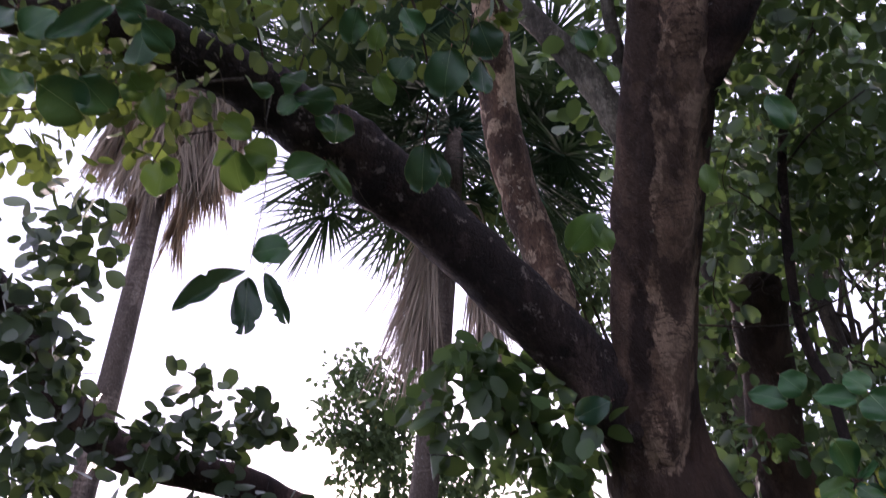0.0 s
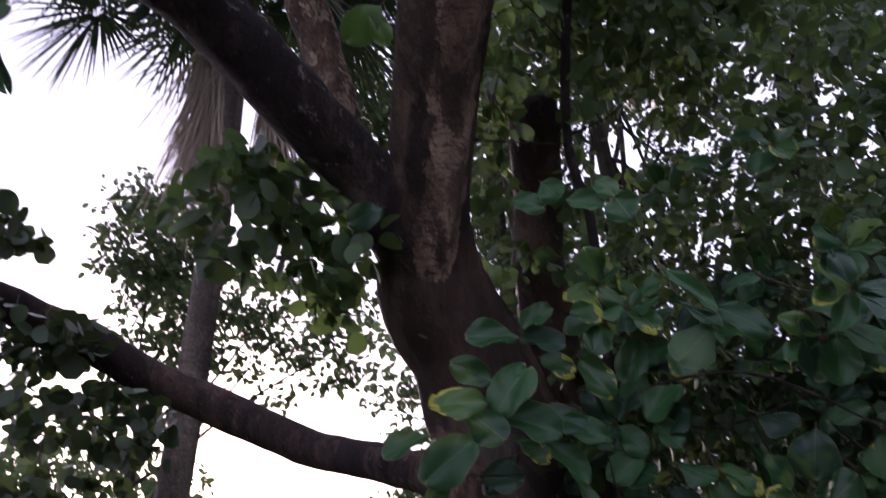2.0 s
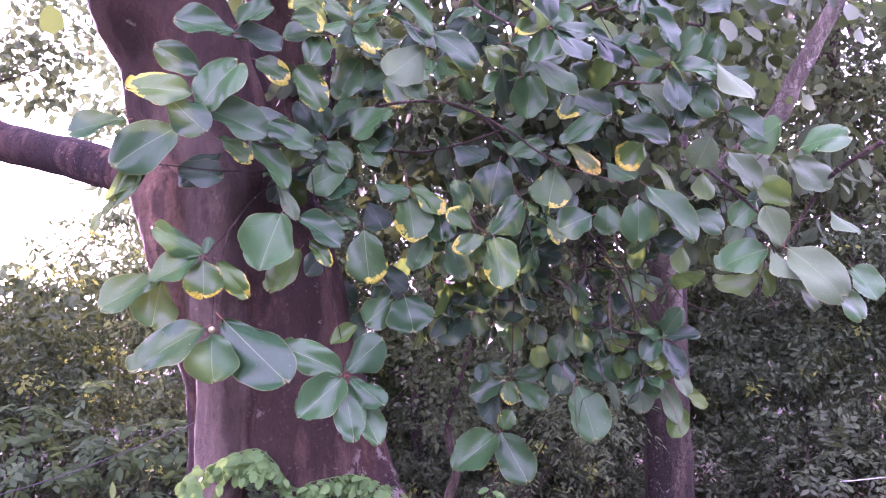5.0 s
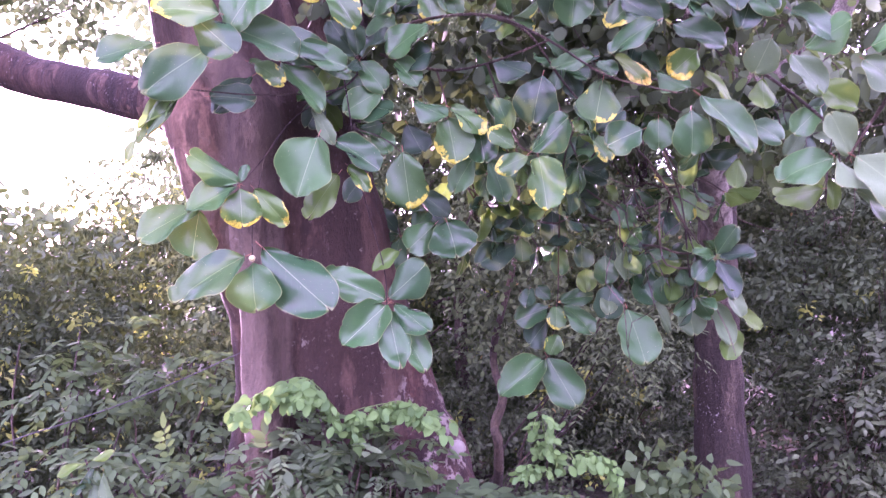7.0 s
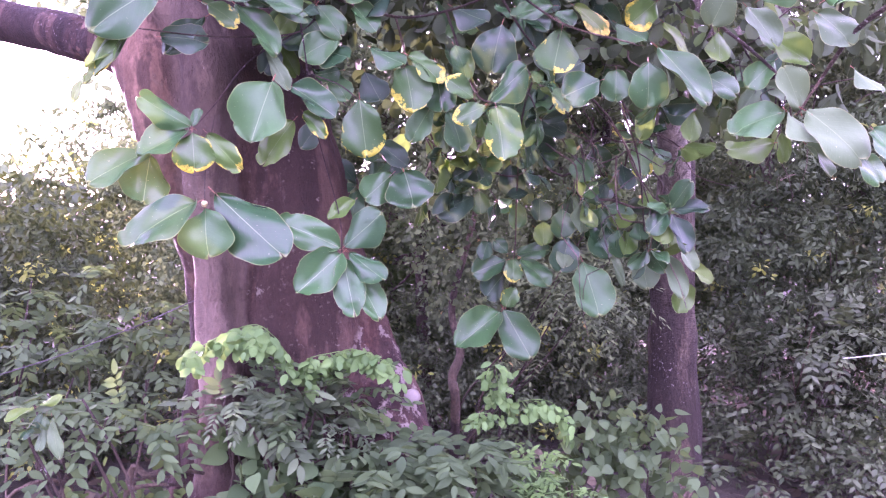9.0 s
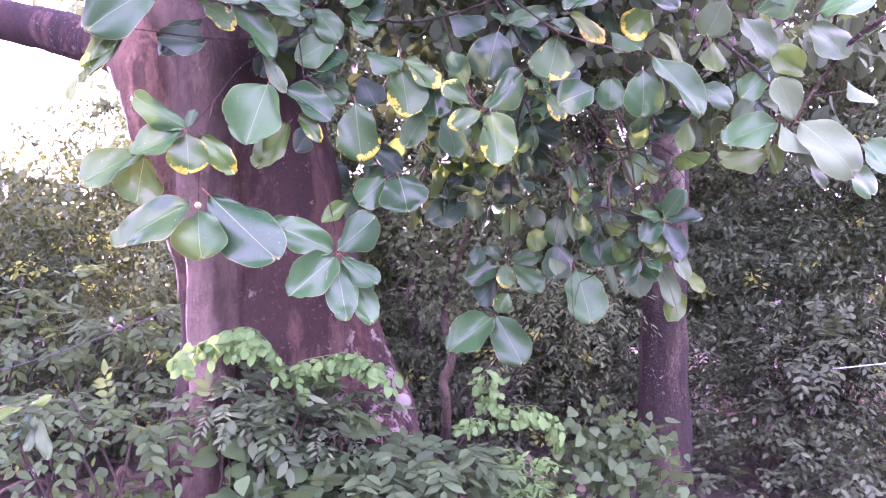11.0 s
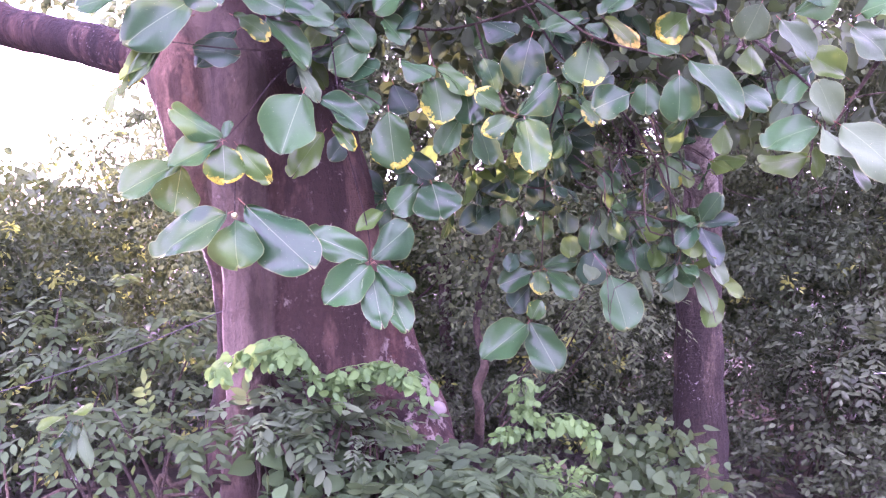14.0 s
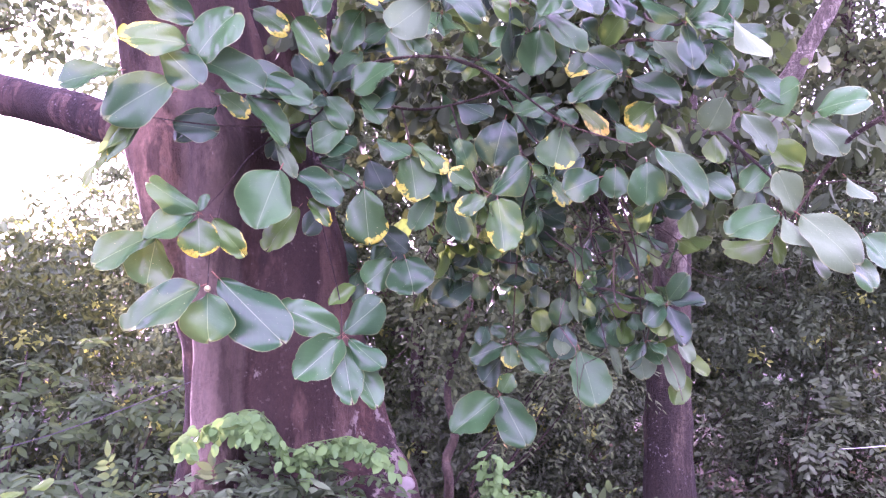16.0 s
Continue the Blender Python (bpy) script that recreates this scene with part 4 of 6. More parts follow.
leaf((0.903, 2.805, 2.476), (0.755, 2.799, 2.336), 0.065, "bright")
leaf((0.894, 2.811, 2.454), (0.776, 2.779, 2.312), 0.035, "pale")
leaf((1.128, 2.802, 2.587), (1.219, 2.721, 2.531), 0.086, "rim")
leaf((1.263, 2.773, 2.605), (1.451, 2.658, 2.58), 0.112, "plain")
leaf((1.416, 2.726, 2.196), (1.297, 2.745, 2.045), 0.110, "bright")
leaf((1.449, 2.708, 2.227), (1.506, 2.647, 2.135), 0.060, "yellow")
leaf((1.547, 2.754, 2.206), (1.46, 2.781, 2.116), 0.088, "dark")
leaf((1.642, 2.651, 2.278), (1.65, 2.624, 2.072), 0.156, "rim")
leaf((1.617, 2.753, 2.519), (1.474, 2.781, 2.445), 0.116, "plain")
leaf((1.654, 2.707, 2.624), (1.711, 2.642, 2.53), 0.107, "plain")
leaf((1.699, 2.663, 2.471), (1.783, 2.572, 2.393), 0.105, "plain")
leaf((1.797, 2.586, 2.4), (1.805, 2.539, 2.235), 0.162, "rim")
leaf((1.82, 2.598, 2.445), (1.911, 2.497, 2.356), 0.121, "rim")
leaf((1.674, 2.861, 2.416), (1.564, 2.865, 2.378), 0.105, "plain")
leaf((1.643, 2.88, 2.394), (1.683, 2.819, 2.303), 0.099, "plain")
leaf((1.758, 2.818, 2.41), (1.792, 2.762, 2.289), 0.120, "dark")
leaf((1.872, 2.907, 2.143), (1.941, 2.815, 2.056), 0.093, "dark")
leaf((1.838, 2.762, 2.017), (1.718, 2.775, 1.915), 0.130, "plain")
leaf((1.863, 2.712, 2.025), (1.869, 2.641, 1.896), 0.197, "plain")
leaf((1.927, 2.624, 2.261), (1.84, 2.636, 2.137), 0.101, "plain")
leaf((2.158, 2.191, 2.582), (2.024, 2.26, 2.557), 0.083, "plain")
leaf((2.157, 2.171, 2.561), (2.177, 2.113, 2.508), 0.085, "plain")
leaf((2.184, 2.115, 2.569), (2.254, 2.019, 2.47), 0.076, "orange")
leaf((2.392, 1.94, 2.572), (2.31, 1.982, 2.495), 0.107, "yellow")
leaf((2.165, 2.157, 2.494), (2.121, 2.155, 2.339), 0.147, "rim")
leaf((2.085, 2.386, 2.546), (2.036, 2.401, 2.38), 0.168, "dark")
leaf((2.023, 2.382, 2.268), (2.099, 2.248, 2.37), 0.138, "plain")
leaf((2, 2.447, 2.284), (1.898, 2.458, 2.35), 0.081, "rim")
leaf((2.266, 2.076, 2.318), (2.145, 2.12, 2.268), 0.124, "plain")
leaf((2.344, 2.074, 2.36), (2.326, 2.057, 2.251), 0.105, "plain")
leaf((2.37, 1.952, 2.37), (2.345, 1.921, 2.224), 0.135, "plain")
leaf((2.369, 1.91, 2.413), (2.436, 1.744, 2.226), 0.133, "plain")
leaf((2.032, 2.353, 2.243), (2.018, 2.284, 2.055), 0.157, "rim")
leaf((2.014, 2.392, 2.251), (1.903, 2.43, 2.203), 0.075, "rim")
leaf((1.958, 2.545, 2.245), (1.988, 2.48, 2.097), 0.114, "plain")
leaf((1.955, 2.501, 2.477), (2, 2.458, 2.358), 0.114, "plain")
leaf((1.932, 2.592, 2.42), (1.941, 2.558, 2.234), 0.130, "plain")
leaf((2.537, 1.798, 2.462), (2.529, 1.79, 2.359), 0.080, "bright")
leaf((2.452, 1.701, 2.564), (2.419, 1.735, 2.46), 0.109, "pale")
leaf((2.471, 1.646, 2.504), (2.512, 1.559, 2.376), 0.103, "pale")
leaf((2.552, 1.463, 2.457), (2.565, 1.354, 2.36), 0.116, "pale")
leaf((2.625, 1.528, 2.328), (2.512, 1.586, 2.404), 0.098, "bright")
leaf((2.569, 1.613, 2.342), (2.493, 1.657, 2.264), 0.085, "plain")
leaf((2.603, 1.543, 2.179), (2.532, 1.548, 2.311), 0.100, "pale")
leaf((2.577, 1.585, 2.178), (2.442, 1.685, 2.133), 0.151, "plain")
leaf((2.583, 1.576, 2.181), (2.594, 1.462, 2.052), 0.128, "pale")
leaf((2.595, 1.519, 2.176), (2.617, 1.338, 2.039), 0.162, "pale")
leaf((2.637, 1.543, 2.076), (2.645, 1.459, 1.977), 0.072, "pale")
leaf((2.637, 1.655, 2.09), (2.522, 1.756, 2.056), 0.119, "bright")
leaf((2.597, 1.603, 2.115), (2.594, 1.58, 2.023), 0.053, "bright")
leaf((2.672, 1.405, 2.045), (2.675, 1.318, 1.961), 0.091, "plain")
leaf((2.671, 1.354, 2.109), (2.653, 1.268, 2.014), 0.103, "plain")
leaf((2.61, 1.382, 2.287), (2.617, 1.307, 2.201), 0.077, "pale")
leaf((2.601, 1.945, 2.217), (2.576, 1.944, 2.109), 0.069, "bright")
leaf((2.572, 1.875, 2.331), (2.599, 1.767, 2.274), 0.098, "plain")
leaf((2.42, 1.931, 2.505), (2.457, 1.841, 2.392), 0.055, "bright")
leaf((2.314, 2.046, 2.514), (2.353, 1.954, 2.432), 0.096, "plain")
leaf((2.443, 2.857, 1.42), (2.227, 2.891, 1.285), 0.165, "plain")
leaf((2.457, 2.848, 1.428), (2.474, 2.688, 1.238), 0.162, "plain")
leaf((2.464, 2.844, 1.442), (2.488, 2.811, 1.528), 0.085, "rim")
leaf((2.49, 2.875, 1.646), (2.334, 2.914, 1.597), 0.109, "plain")
leaf((2.504, 2.838, 1.651), (2.463, 2.785, 1.562), 0.088, "rim")
leaf((2.543, 2.832, 1.654), (2.598, 2.694, 1.55), 0.119, "plain")
leaf((2.544, 2.859, 1.675), (2.628, 2.737, 1.706), 0.086, "plain")
leaf((2.505, 2.908, 1.583), (2.391, 2.907, 1.479), 0.127, "dark")
leaf((2.511, 2.887, 1.679), (2.458, 2.907, 1.74), 0.065, "plain")
leaf((2.662, 2.562, 1.646), (2.629, 2.424, 1.443), 0.176, "plain")
leaf((2.863, 2.43, 1.693), (2.827, 2.346, 1.547), 0.120, "pale")
leaf((2.937, 2.343, 1.686), (2.899, 2.223, 1.513), 0.083, "pale")
leaf((2.966, 2.313, 1.742), (2.95, 2.208, 1.621), 0.096, "pale")
leaf((3.002, 2.272, 1.63), (3.036, 2.187, 1.565), 0.074, "bright")
leaf((2.981, 2.29, 1.565), (2.93, 2.267, 1.438), 0.111, "bright")
leaf((2.774, 2.511, 1.701), (2.781, 2.429, 1.551), 0.043, "pale")
leaf((2.715, 2.577, 1.8), (2.744, 2.482, 1.671), 0.133, "plain")
leaf((2.799, 2.49, 1.783), (2.788, 2.436, 1.672), 0.150, "plain")
leaf((2.663, 2.652, 1.75), (2.606, 2.639, 1.604), 0.134, "dark")
leaf((0.986, 2.662, 2.698), (0.778, 2.651, 2.701), 0.128, "rim")
leaf((1.025, 2.673, 2.771), (0.87, 2.651, 2.842), 0.102, "plain")
leaf((1.012, 2.669, 2.643), (1.081, 2.553, 2.812), 0.177, "plain")
leaf((0.915, 2.687, 2.682), (1.029, 2.619, 2.556), 0.128, "plain")
leaf((1.112, 2.616, 2.921), (0.914, 2.607, 2.936), 0.119, "plain")
leaf((0.807, 2.784, 2.609), (0.631, 2.777, 2.554), 0.110, "plain")
leaf((0.962, 2.696, 2.591), (0.755, 2.712, 2.452), 0.160, "plain")
leaf((1.06, 2.693, 2.659), (1.233, 2.604, 2.584), 0.163, "plain")
leaf((1.126, 2.655, 2.925), (1.266, 2.568, 2.889), 0.133, "dark")
leaf((1.133, 2.639, 2.962), (1.215, 2.541, 3.014), 0.112, "plain")
leaf((1.334, 2.645, 3.034), (1.421, 2.567, 2.984), 0.108, "rim")
leaf((1.373, 2.69, 2.865), (1.464, 2.638, 2.708), 0.116, "rim")
leaf((1.237, 2.741, 2.882), (1.337, 2.663, 2.821), 0.108, "rim")
leaf((1.198, 2.759, 2.681), (1.371, 2.649, 2.617), 0.127, "plain")
leaf((1.277, 2.742, 2.628), (1.421, 2.637, 2.571), 0.116, "plain")
leaf((0.995, 2.818, 2.459), (1.12, 2.727, 2.452), 0.114, "dark")
leaf((1.131, 2.755, 2.57), (1.21, 2.684, 2.512), 0.083, "rim")
leaf((1.647, 2.243, 2.862), (1.529, 2.297, 2.748), 0.150, "pale")
leaf((1.543, 2.3, 2.974), (1.676, 2.206, 2.874), 0.092, "plain")
leaf((1.713, 2.292, 2.947), (1.834, 2.182, 2.843), 0.114, "plain")
leaf((1.529, 2.284, 3.08), (1.666, 2.209, 2.913), 0.068, "plain")
leaf((1.85, 2.027, 2.861), (1.957, 1.891, 2.826), 0.124, "plain")
leaf((1.878, 2.013, 2.838), (2.007, 1.867, 2.695), 0.124, "plain")
leaf((1.867, 2.089, 2.844), (1.906, 2.09, 2.643), 0.119, "dark")
leaf((1.945, 2.039, 2.771), (1.932, 2.048, 2.622), 0.126, "plain")
leaf((2.157, 1.9, 2.631), (2.026, 1.985, 2.548), 0.099, "plain")
leaf((2.172, 1.737, 2.952), (2.239, 1.647, 2.812), 0.126, "plain")
leaf((2.218, 1.794, 2.73), (2.264, 1.703, 2.618), 0.099, "pale")
leaf((2.299, 1.702, 2.716), (2.344, 1.593, 2.628), 0.110, "plain")
leaf((2.33, 1.582, 2.769), (2.382, 1.501, 2.627), 0.094, "pale")
leaf((2.382, 1.581, 2.611), (2.434, 1.468, 2.51), 0.098, "plain")
leaf((2.42, 1.566, 2.503), (2.449, 1.429, 2.547), 0.117, "plain")
leaf((2.499, 1.411, 2.478), (2.499, 1.272, 2.516), 0.135, "plain")
leaf((2.301, 1.962, 2.655), (2.383, 1.816, 2.571), 0.116, "plain")
leaf((2.165, 2.067, 2.757), (2.238, 1.955, 2.656), 0.104, "dark")
leaf((1.621, 2.661, 2.934), (1.537, 2.697, 2.778), 0.133, "plain")
leaf((1.756, 2.643, 2.755), (1.606, 2.696, 2.652), 0.133, "plain")
leaf((1.542, 2.821, 2.491), (1.64, 2.725, 2.426), 0.122, "plain")
leaf((1.693, 2.72, 2.596), (1.738, 2.617, 2.669), 0.133, "dark")
leaf((1.972, 2.536, 2.629), (2.054, 2.43, 2.548), 0.122, "dark")
leaf((1.824, 2.372, 3.029), (1.867, 2.251, 3.08), 0.108, "plain")
leaf((2.237, 2.04, 2.988), (2.304, 1.95, 2.866), 0.120, "dark")
leaf((-0.965, 1.395, 4.074), (-1.097, 1.366, 3.906), 0.072, "plain", "under")
leaf((-0.899, 1.438, 4.071), (-0.821, 1.491, 4.003), 0.080, "plain", "under")
leaf((-0.928, 1.525, 4.122), (-0.935, 1.567, 4.007), 0.118, "plain", "under")
leaf((-0.983, 1.425, 4.11), (-0.895, 1.427, 4.082), 0.074, "plain", "under")
leaf((-1.022, 1.666, 4.088), (-0.96, 1.705, 4.022), 0.112, "bright", "under")
leaf((-1.055, 1.682, 4.054), (-1.103, 1.69, 3.954), 0.104, "bright", "under")
leaf((-1.162, 1.491, 3.865), (-1.042, 1.553, 3.804), 0.145, "plain", "under")
leaf((-1.061, 1.512, 3.912), (-0.982, 1.571, 3.838), 0.121, "plain", "under")
leaf((-0.896, 1.655, 4.015), (-0.909, 1.691, 3.892), 0.088, "bright", "under")
leaf((-0.768, 1.901, 4.118), (-0.67, 1.911, 4.051), 0.089, "bright", "under")
leaf((-0.743, 1.976, 4.042), (-0.713, 2.017, 3.905), 0.119, "bright", "under")
leaf((-0.731, 1.978, 4.045), (-0.807, 1.968, 3.992), 0.073, "bright", "under")
leaf((-0.709, 1.978, 4.054), (-0.599, 1.967, 4.01), 0.116, "bright", "under")
leaf((-0.709, 1.995, 4.034), (-0.638, 2.034, 3.946), 0.095, "bright", "under")
leaf((-0.92, 1.882, 3.908), (-0.926, 1.898, 3.782), 0.117, "bright", "under")
leaf((-0.936, 1.874, 3.909), (-0.874, 1.88, 3.869), 0.065, "bright", "under")
leaf((-0.528, 1.849, 4.177), (-0.376, 1.826, 4.132), 0.100, "plain", "under")
leaf((-0.472, 1.861, 4.178), (-0.575, 1.833, 4.107), 0.082, "plain", "under")
leaf((-0.462, 1.883, 4.158), (-0.399, 1.908, 4.07), 0.058, "plain", "under")
leaf((-0.425, 2.048, 4.055), (-0.559, 1.997, 3.986), 0.100, "plain", "under")
leaf((-0.431, 2.042, 4.061), (-0.338, 2.079, 3.936), 0.049, "plain", "under")
leaf((-0.087, 1.984, 4.095), (-0.096, 2.049, 3.936), 0.125, "dark", "under")
leaf((-0.053, 1.997, 4.08), (-0.005, 2.036, 3.953), 0.066, "dark", "under")
leaf((-0.243, 1.782, 4.225), (-0.196, 1.825, 4.129), 0.076, "bright", "under")
leaf((-0.238, 1.659, 4.337), (-0.253, 1.696, 4.25), 0.068, "bright", "under")
leaf((-0.389, 1.939, 4.187), (-0.395, 1.967, 4.079), 0.122, "plain", "under")
leaf((-0.58, 1.83, 4.254), (-0.496, 1.826, 4.208), 0.108, "plain", "under")
leaf((-0.68, 1.834, 4.219), (-0.596, 1.836, 4.171), 0.054, "plain", "under")
leaf((-0.136, 1.744, 4.269), (-0.184, 1.76, 4.195), 0.104, "plain", "under")
leaf((-0.312, 1.62, 4.362), (-0.339, 1.674, 4.258), 0.104, "plain", "under")
leaf((-0.163, 1.624, 4.373), (-0.11, 1.663, 4.29), 0.091, "plain", "under")
leaf((-1.19, 1.464, 3.873), (-1.203, 1.462, 3.784), 0.108, "plain", "under")
leaf((-1.1, 1.372, 4.017), (-1.158, 1.356, 3.919), 0.096, "plain", "under")
leaf((-1.168, 1.308, 3.953), (-1.212, 1.307, 3.847), 0.130, "plain", "under")
leaf((-0.004, 1.724, 4.289), (-0.032, 1.776, 4.129), 0.155, "plain", "under")
leaf((0.102, 1.782, 4.3), (0.109, 1.828, 4.185), 0.080, "plain", "under")
leaf((0.091, 1.689, 4.383), (0.137, 1.737, 4.271), 0.119, "dark", "under")
leaf((0.558, 2.197, 3.971), (0.444, 2.237, 3.845), 0.119, "bright", "under")
leaf((0.539, 2.217, 3.95), (0.581, 2.216, 3.827), 0.077, "bright", "under")
leaf((0.626, 2.046, 4.579), (0.641, 2.05, 4.5), 0.062, "bright", "under")
leaf((0.503, 1.963, 4.685), (0.535, 1.983, 4.592), 0.093, "plain", "under")
leaf((0.618, 1.963, 4.657), (0.586, 1.997, 4.566), 0.077, "bright", "under")
leaf((0.93, 2.083, 4.119), (0.937, 2.099, 4.011), 0.072, "bright", "under")
leaf((1.141, 1.935, 4.321), (1.21, 1.938, 4.197), 0.105, "plain", "under")
leaf((1.346, 1.686, 4.423), (1.356, 1.683, 4.345), 0.075, "bright", "under")
leaf((-0.656, 2.078, 3.624), (-0.846, 2.028, 3.454), 0.073, "eaten", "under")
leaf((-0.649, 2.092, 3.603), (-0.637, 2.132, 3.408), 0.101, "eaten", "under")
leaf((-0.593, 2.094, 3.625), (-0.512, 2.135, 3.461), 0.061, "eaten", "under")
leaf((-0.642, 2.071, 3.679), (-0.53, 2.035, 3.703), 0.121, "plain", "under")
leaf((1.173, 2.228, 3.29), (1.26, 2.138, 3.247), 0.081, "plain", "under")
leaf((1.254, 2.164, 3.335), (1.289, 2.109, 3.273), 0.081, "plain", "under")
leaf((1.07, 2.469, 3.396), (1.162, 2.388, 3.349), 0.087, "plain", "under")
leaf((1.169, 2.403, 3.441), (1.207, 2.359, 3.366), 0.101, "plain", "under")
leaf((1.292, 2.117, 3.252), (1.315, 2.077, 3.163), 0.119, "plain", "under")
leaf((0.681, 2.882, 3.529), (0.545, 2.884, 3.462), 0.112, "dark", "under")
leaf((0.884, 2.777, 2.468), (0.741, 2.786, 2.291), 0.059, "pale")
leaf((0.876, 2.772, 2.453), (0.768, 2.777, 2.322), 0.047, "yellow")
leaf((0.755, 2.802, 2.308), (0.707, 2.801, 2.225), 0.035, "orange")
leaf((2.313, 2.880, 1.983), (2.134, 2.812, 1.977), 0.107, "dark")
leaf((2.312, 2.880, 1.932), (2.100, 2.813, 1.877), 0.131, "dark")
leaf((2.367, 2.880, 2.051), (2.349, 2.857, 1.958), 0.085, "bright")
leaf((2.348, 2.880, 1.957), (2.338, 2.856, 1.857), 0.085, "plain")
leaf((2.517, 2.869, 2.077), (2.476, 2.807, 1.934), 0.119, "dark")
leaf((2.537, 2.847, 1.905), (2.493, 2.790, 1.803), 0.083, "plain")
leaf((2.596, 2.769, 1.923), (2.558, 2.715, 1.831), 0.109, "dark")
leaf((2.661, 2.689, 1.874), (2.628, 2.654, 1.753), 0.107, "plain")
leaf((2.605, 2.757, 1.820), (2.570, 2.707, 1.730), 0.087, "bright")
leaf((2.730, 2.616, 2.087), (2.651, 2.566, 2.001), 0.117, "plain")
leaf((2.764, 2.549, 1.819), (2.711, 2.500, 1.670), 0.145, "plain")
leaf((2.845, 2.416, 1.815), (2.825, 2.388, 1.736), 0.077, "plain")
leaf((2.926, 2.289, 1.833), (2.876, 2.248, 1.721), 0.098, "bright")
leaf((2.833, 2.460, 1.776), (2.770, 2.420, 1.685), 0.089, "bright")
leaf((2.866, 2.381, 1.948), (2.813, 2.324, 1.866), 0.088, "bright")
leaf((2.800, 2.469, 2.060), (2.755, 2.399, 1.963), 0.091, "dark")
leaf((2.663, 2.681, 1.728), (2.610, 2.613, 1.640), 0.077, "pale")
leaf((2.714, 2.610, 1.909), (2.678, 2.563, 1.775), 0.042, "pale")
leaf((2.673, 2.639, 1.931), (2.682, 2.597, 1.846), 0.034, "pale")
leaf((2.577, 2.747, 2.137), (2.629, 2.714, 2.058), 0.047, "dark")
leaf((2.658, 2.665, 2.177), (2.681, 2.643, 2.106), 0.067, "bright")
leaf((2.772, 2.498, 1.848), (2.800, 2.477, 1.795), 0.024, "pale")
leaf((2.951, 2.342, 1.879), (2.790, 2.299, 1.839), 0.063, "plain")
leaf((2.833, 2.425, 2.075), (2.814, 2.389, 1.977), 0.050, "pale")
leaf((2.872, 2.351, 2.093), (2.858, 2.312, 2.017), 0.054, "bright")
leaf((2.712, 2.618, 2.003), (2.653, 2.553, 1.930), 0.066, "bright")
leaf((2.392, 2.880, 1.734), (2.329, 2.834, 1.666), 0.074, "dark")
leaf((2.891, 2.279, 1.953), (2.910, 2.231, 1.872), 0.042, "pale")
leaf((2.783, 2.548, 1.985), (2.710, 2.516, 1.913), 0.062, "dark")
leaf((2.557, 2.813, 1.975), (2.558, 2.792, 1.901), 0.059, "dark")

# scattered rosettes on the tree's twigs, denser away from the open side
rosette_rng = random.Random(11)


def rosette(middle, way, count, length, kinds):
    way = Vector(way).normalized()
    side = way.orthogonal().normalized()
    other = way.cross(side)
    spin = rosette_rng.uniform(0, 6.28)
    for k in range(count):
        a = spin + k * 2.4
        out = side * math.cos(a) + other * math.sin(a)
        tip_way = (out + way * rosette_rng.uniform(0.1, 0.8) + Vector((0, 0, -0.25))).normalized()
        size = length * rosette_rng.uniform(0.75, 1.15)
        base = Vector(middle) + tip_way * 0.015
        face = way + Vector((rosette_rng.uniform(-0.4, 0.4), rosette_rng.uniform(-0.4, 0.4), 0.5))
        leaf(tuple(base), tuple(base + tip_way * size), size * rosette_rng.uniform(0.55, 0.72), rosette_rng.choice(kinds), tuple(face))


# (middle, half-spans, how many) of the leafy twigs behind the front ones
for middle, span, count in (((2.2, 2.85, 2.75), (0.75, 0.25, 0.4), 11), ((2.75, 2.5, 2.1), (0.45, 0.35, 0.3), 8), ((2.5, 2.75, 3.4), (0.8, 0.4, 0.4), 9), ((2.3, 3.0, 2.2), (0.4, 0.2, 0.25), 4), ((2.234, 2.07, 2.934), (0.45, 0.25, 0.22), 6), ((2.4, 1.75, 2.9), (0.22, 0.2, 0.2), 5), ((1.665, 2.644, 3.07), (0.2, 0.15, 0.2), 3)):
    for _ in range(count):
        p = Vector((m + s * rosette_rng.uniform(-1, 1) for m, s in zip(middle, span)))
        rosette(p, (rosette_rng.uniform(-0.6, 0.3), -0.7, rosette_rng.uniform(-0.2, 0.5)), rosette_rng.randint(4, 6), 0.15, ["plain", "plain", "plain", "dark", "bright", "rim"])
        limb("twig", twig_line(p + Vector((rosette_rng.uniform(-0.1, 0.25), 0.3, rosette_rng.uniform(0.0, 0.2))), p, 0.02, 0.04, rosette_rng.random(), 0.006, 0.004), TWIG, broadleaf, sides=5, steps=3)

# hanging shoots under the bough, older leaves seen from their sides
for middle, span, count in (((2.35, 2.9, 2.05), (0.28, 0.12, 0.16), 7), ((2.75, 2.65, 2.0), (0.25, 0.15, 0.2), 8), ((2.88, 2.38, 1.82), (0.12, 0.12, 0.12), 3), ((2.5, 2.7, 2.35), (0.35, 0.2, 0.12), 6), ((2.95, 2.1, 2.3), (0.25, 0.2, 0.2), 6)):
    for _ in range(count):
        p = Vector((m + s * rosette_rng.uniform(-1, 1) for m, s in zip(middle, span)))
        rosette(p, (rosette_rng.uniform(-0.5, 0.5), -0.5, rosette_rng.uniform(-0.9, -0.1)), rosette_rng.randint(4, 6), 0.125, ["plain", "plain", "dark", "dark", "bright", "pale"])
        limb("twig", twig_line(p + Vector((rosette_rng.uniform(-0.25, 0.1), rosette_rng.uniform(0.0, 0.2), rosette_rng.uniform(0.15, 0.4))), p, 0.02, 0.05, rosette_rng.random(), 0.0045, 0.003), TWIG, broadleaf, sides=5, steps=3)

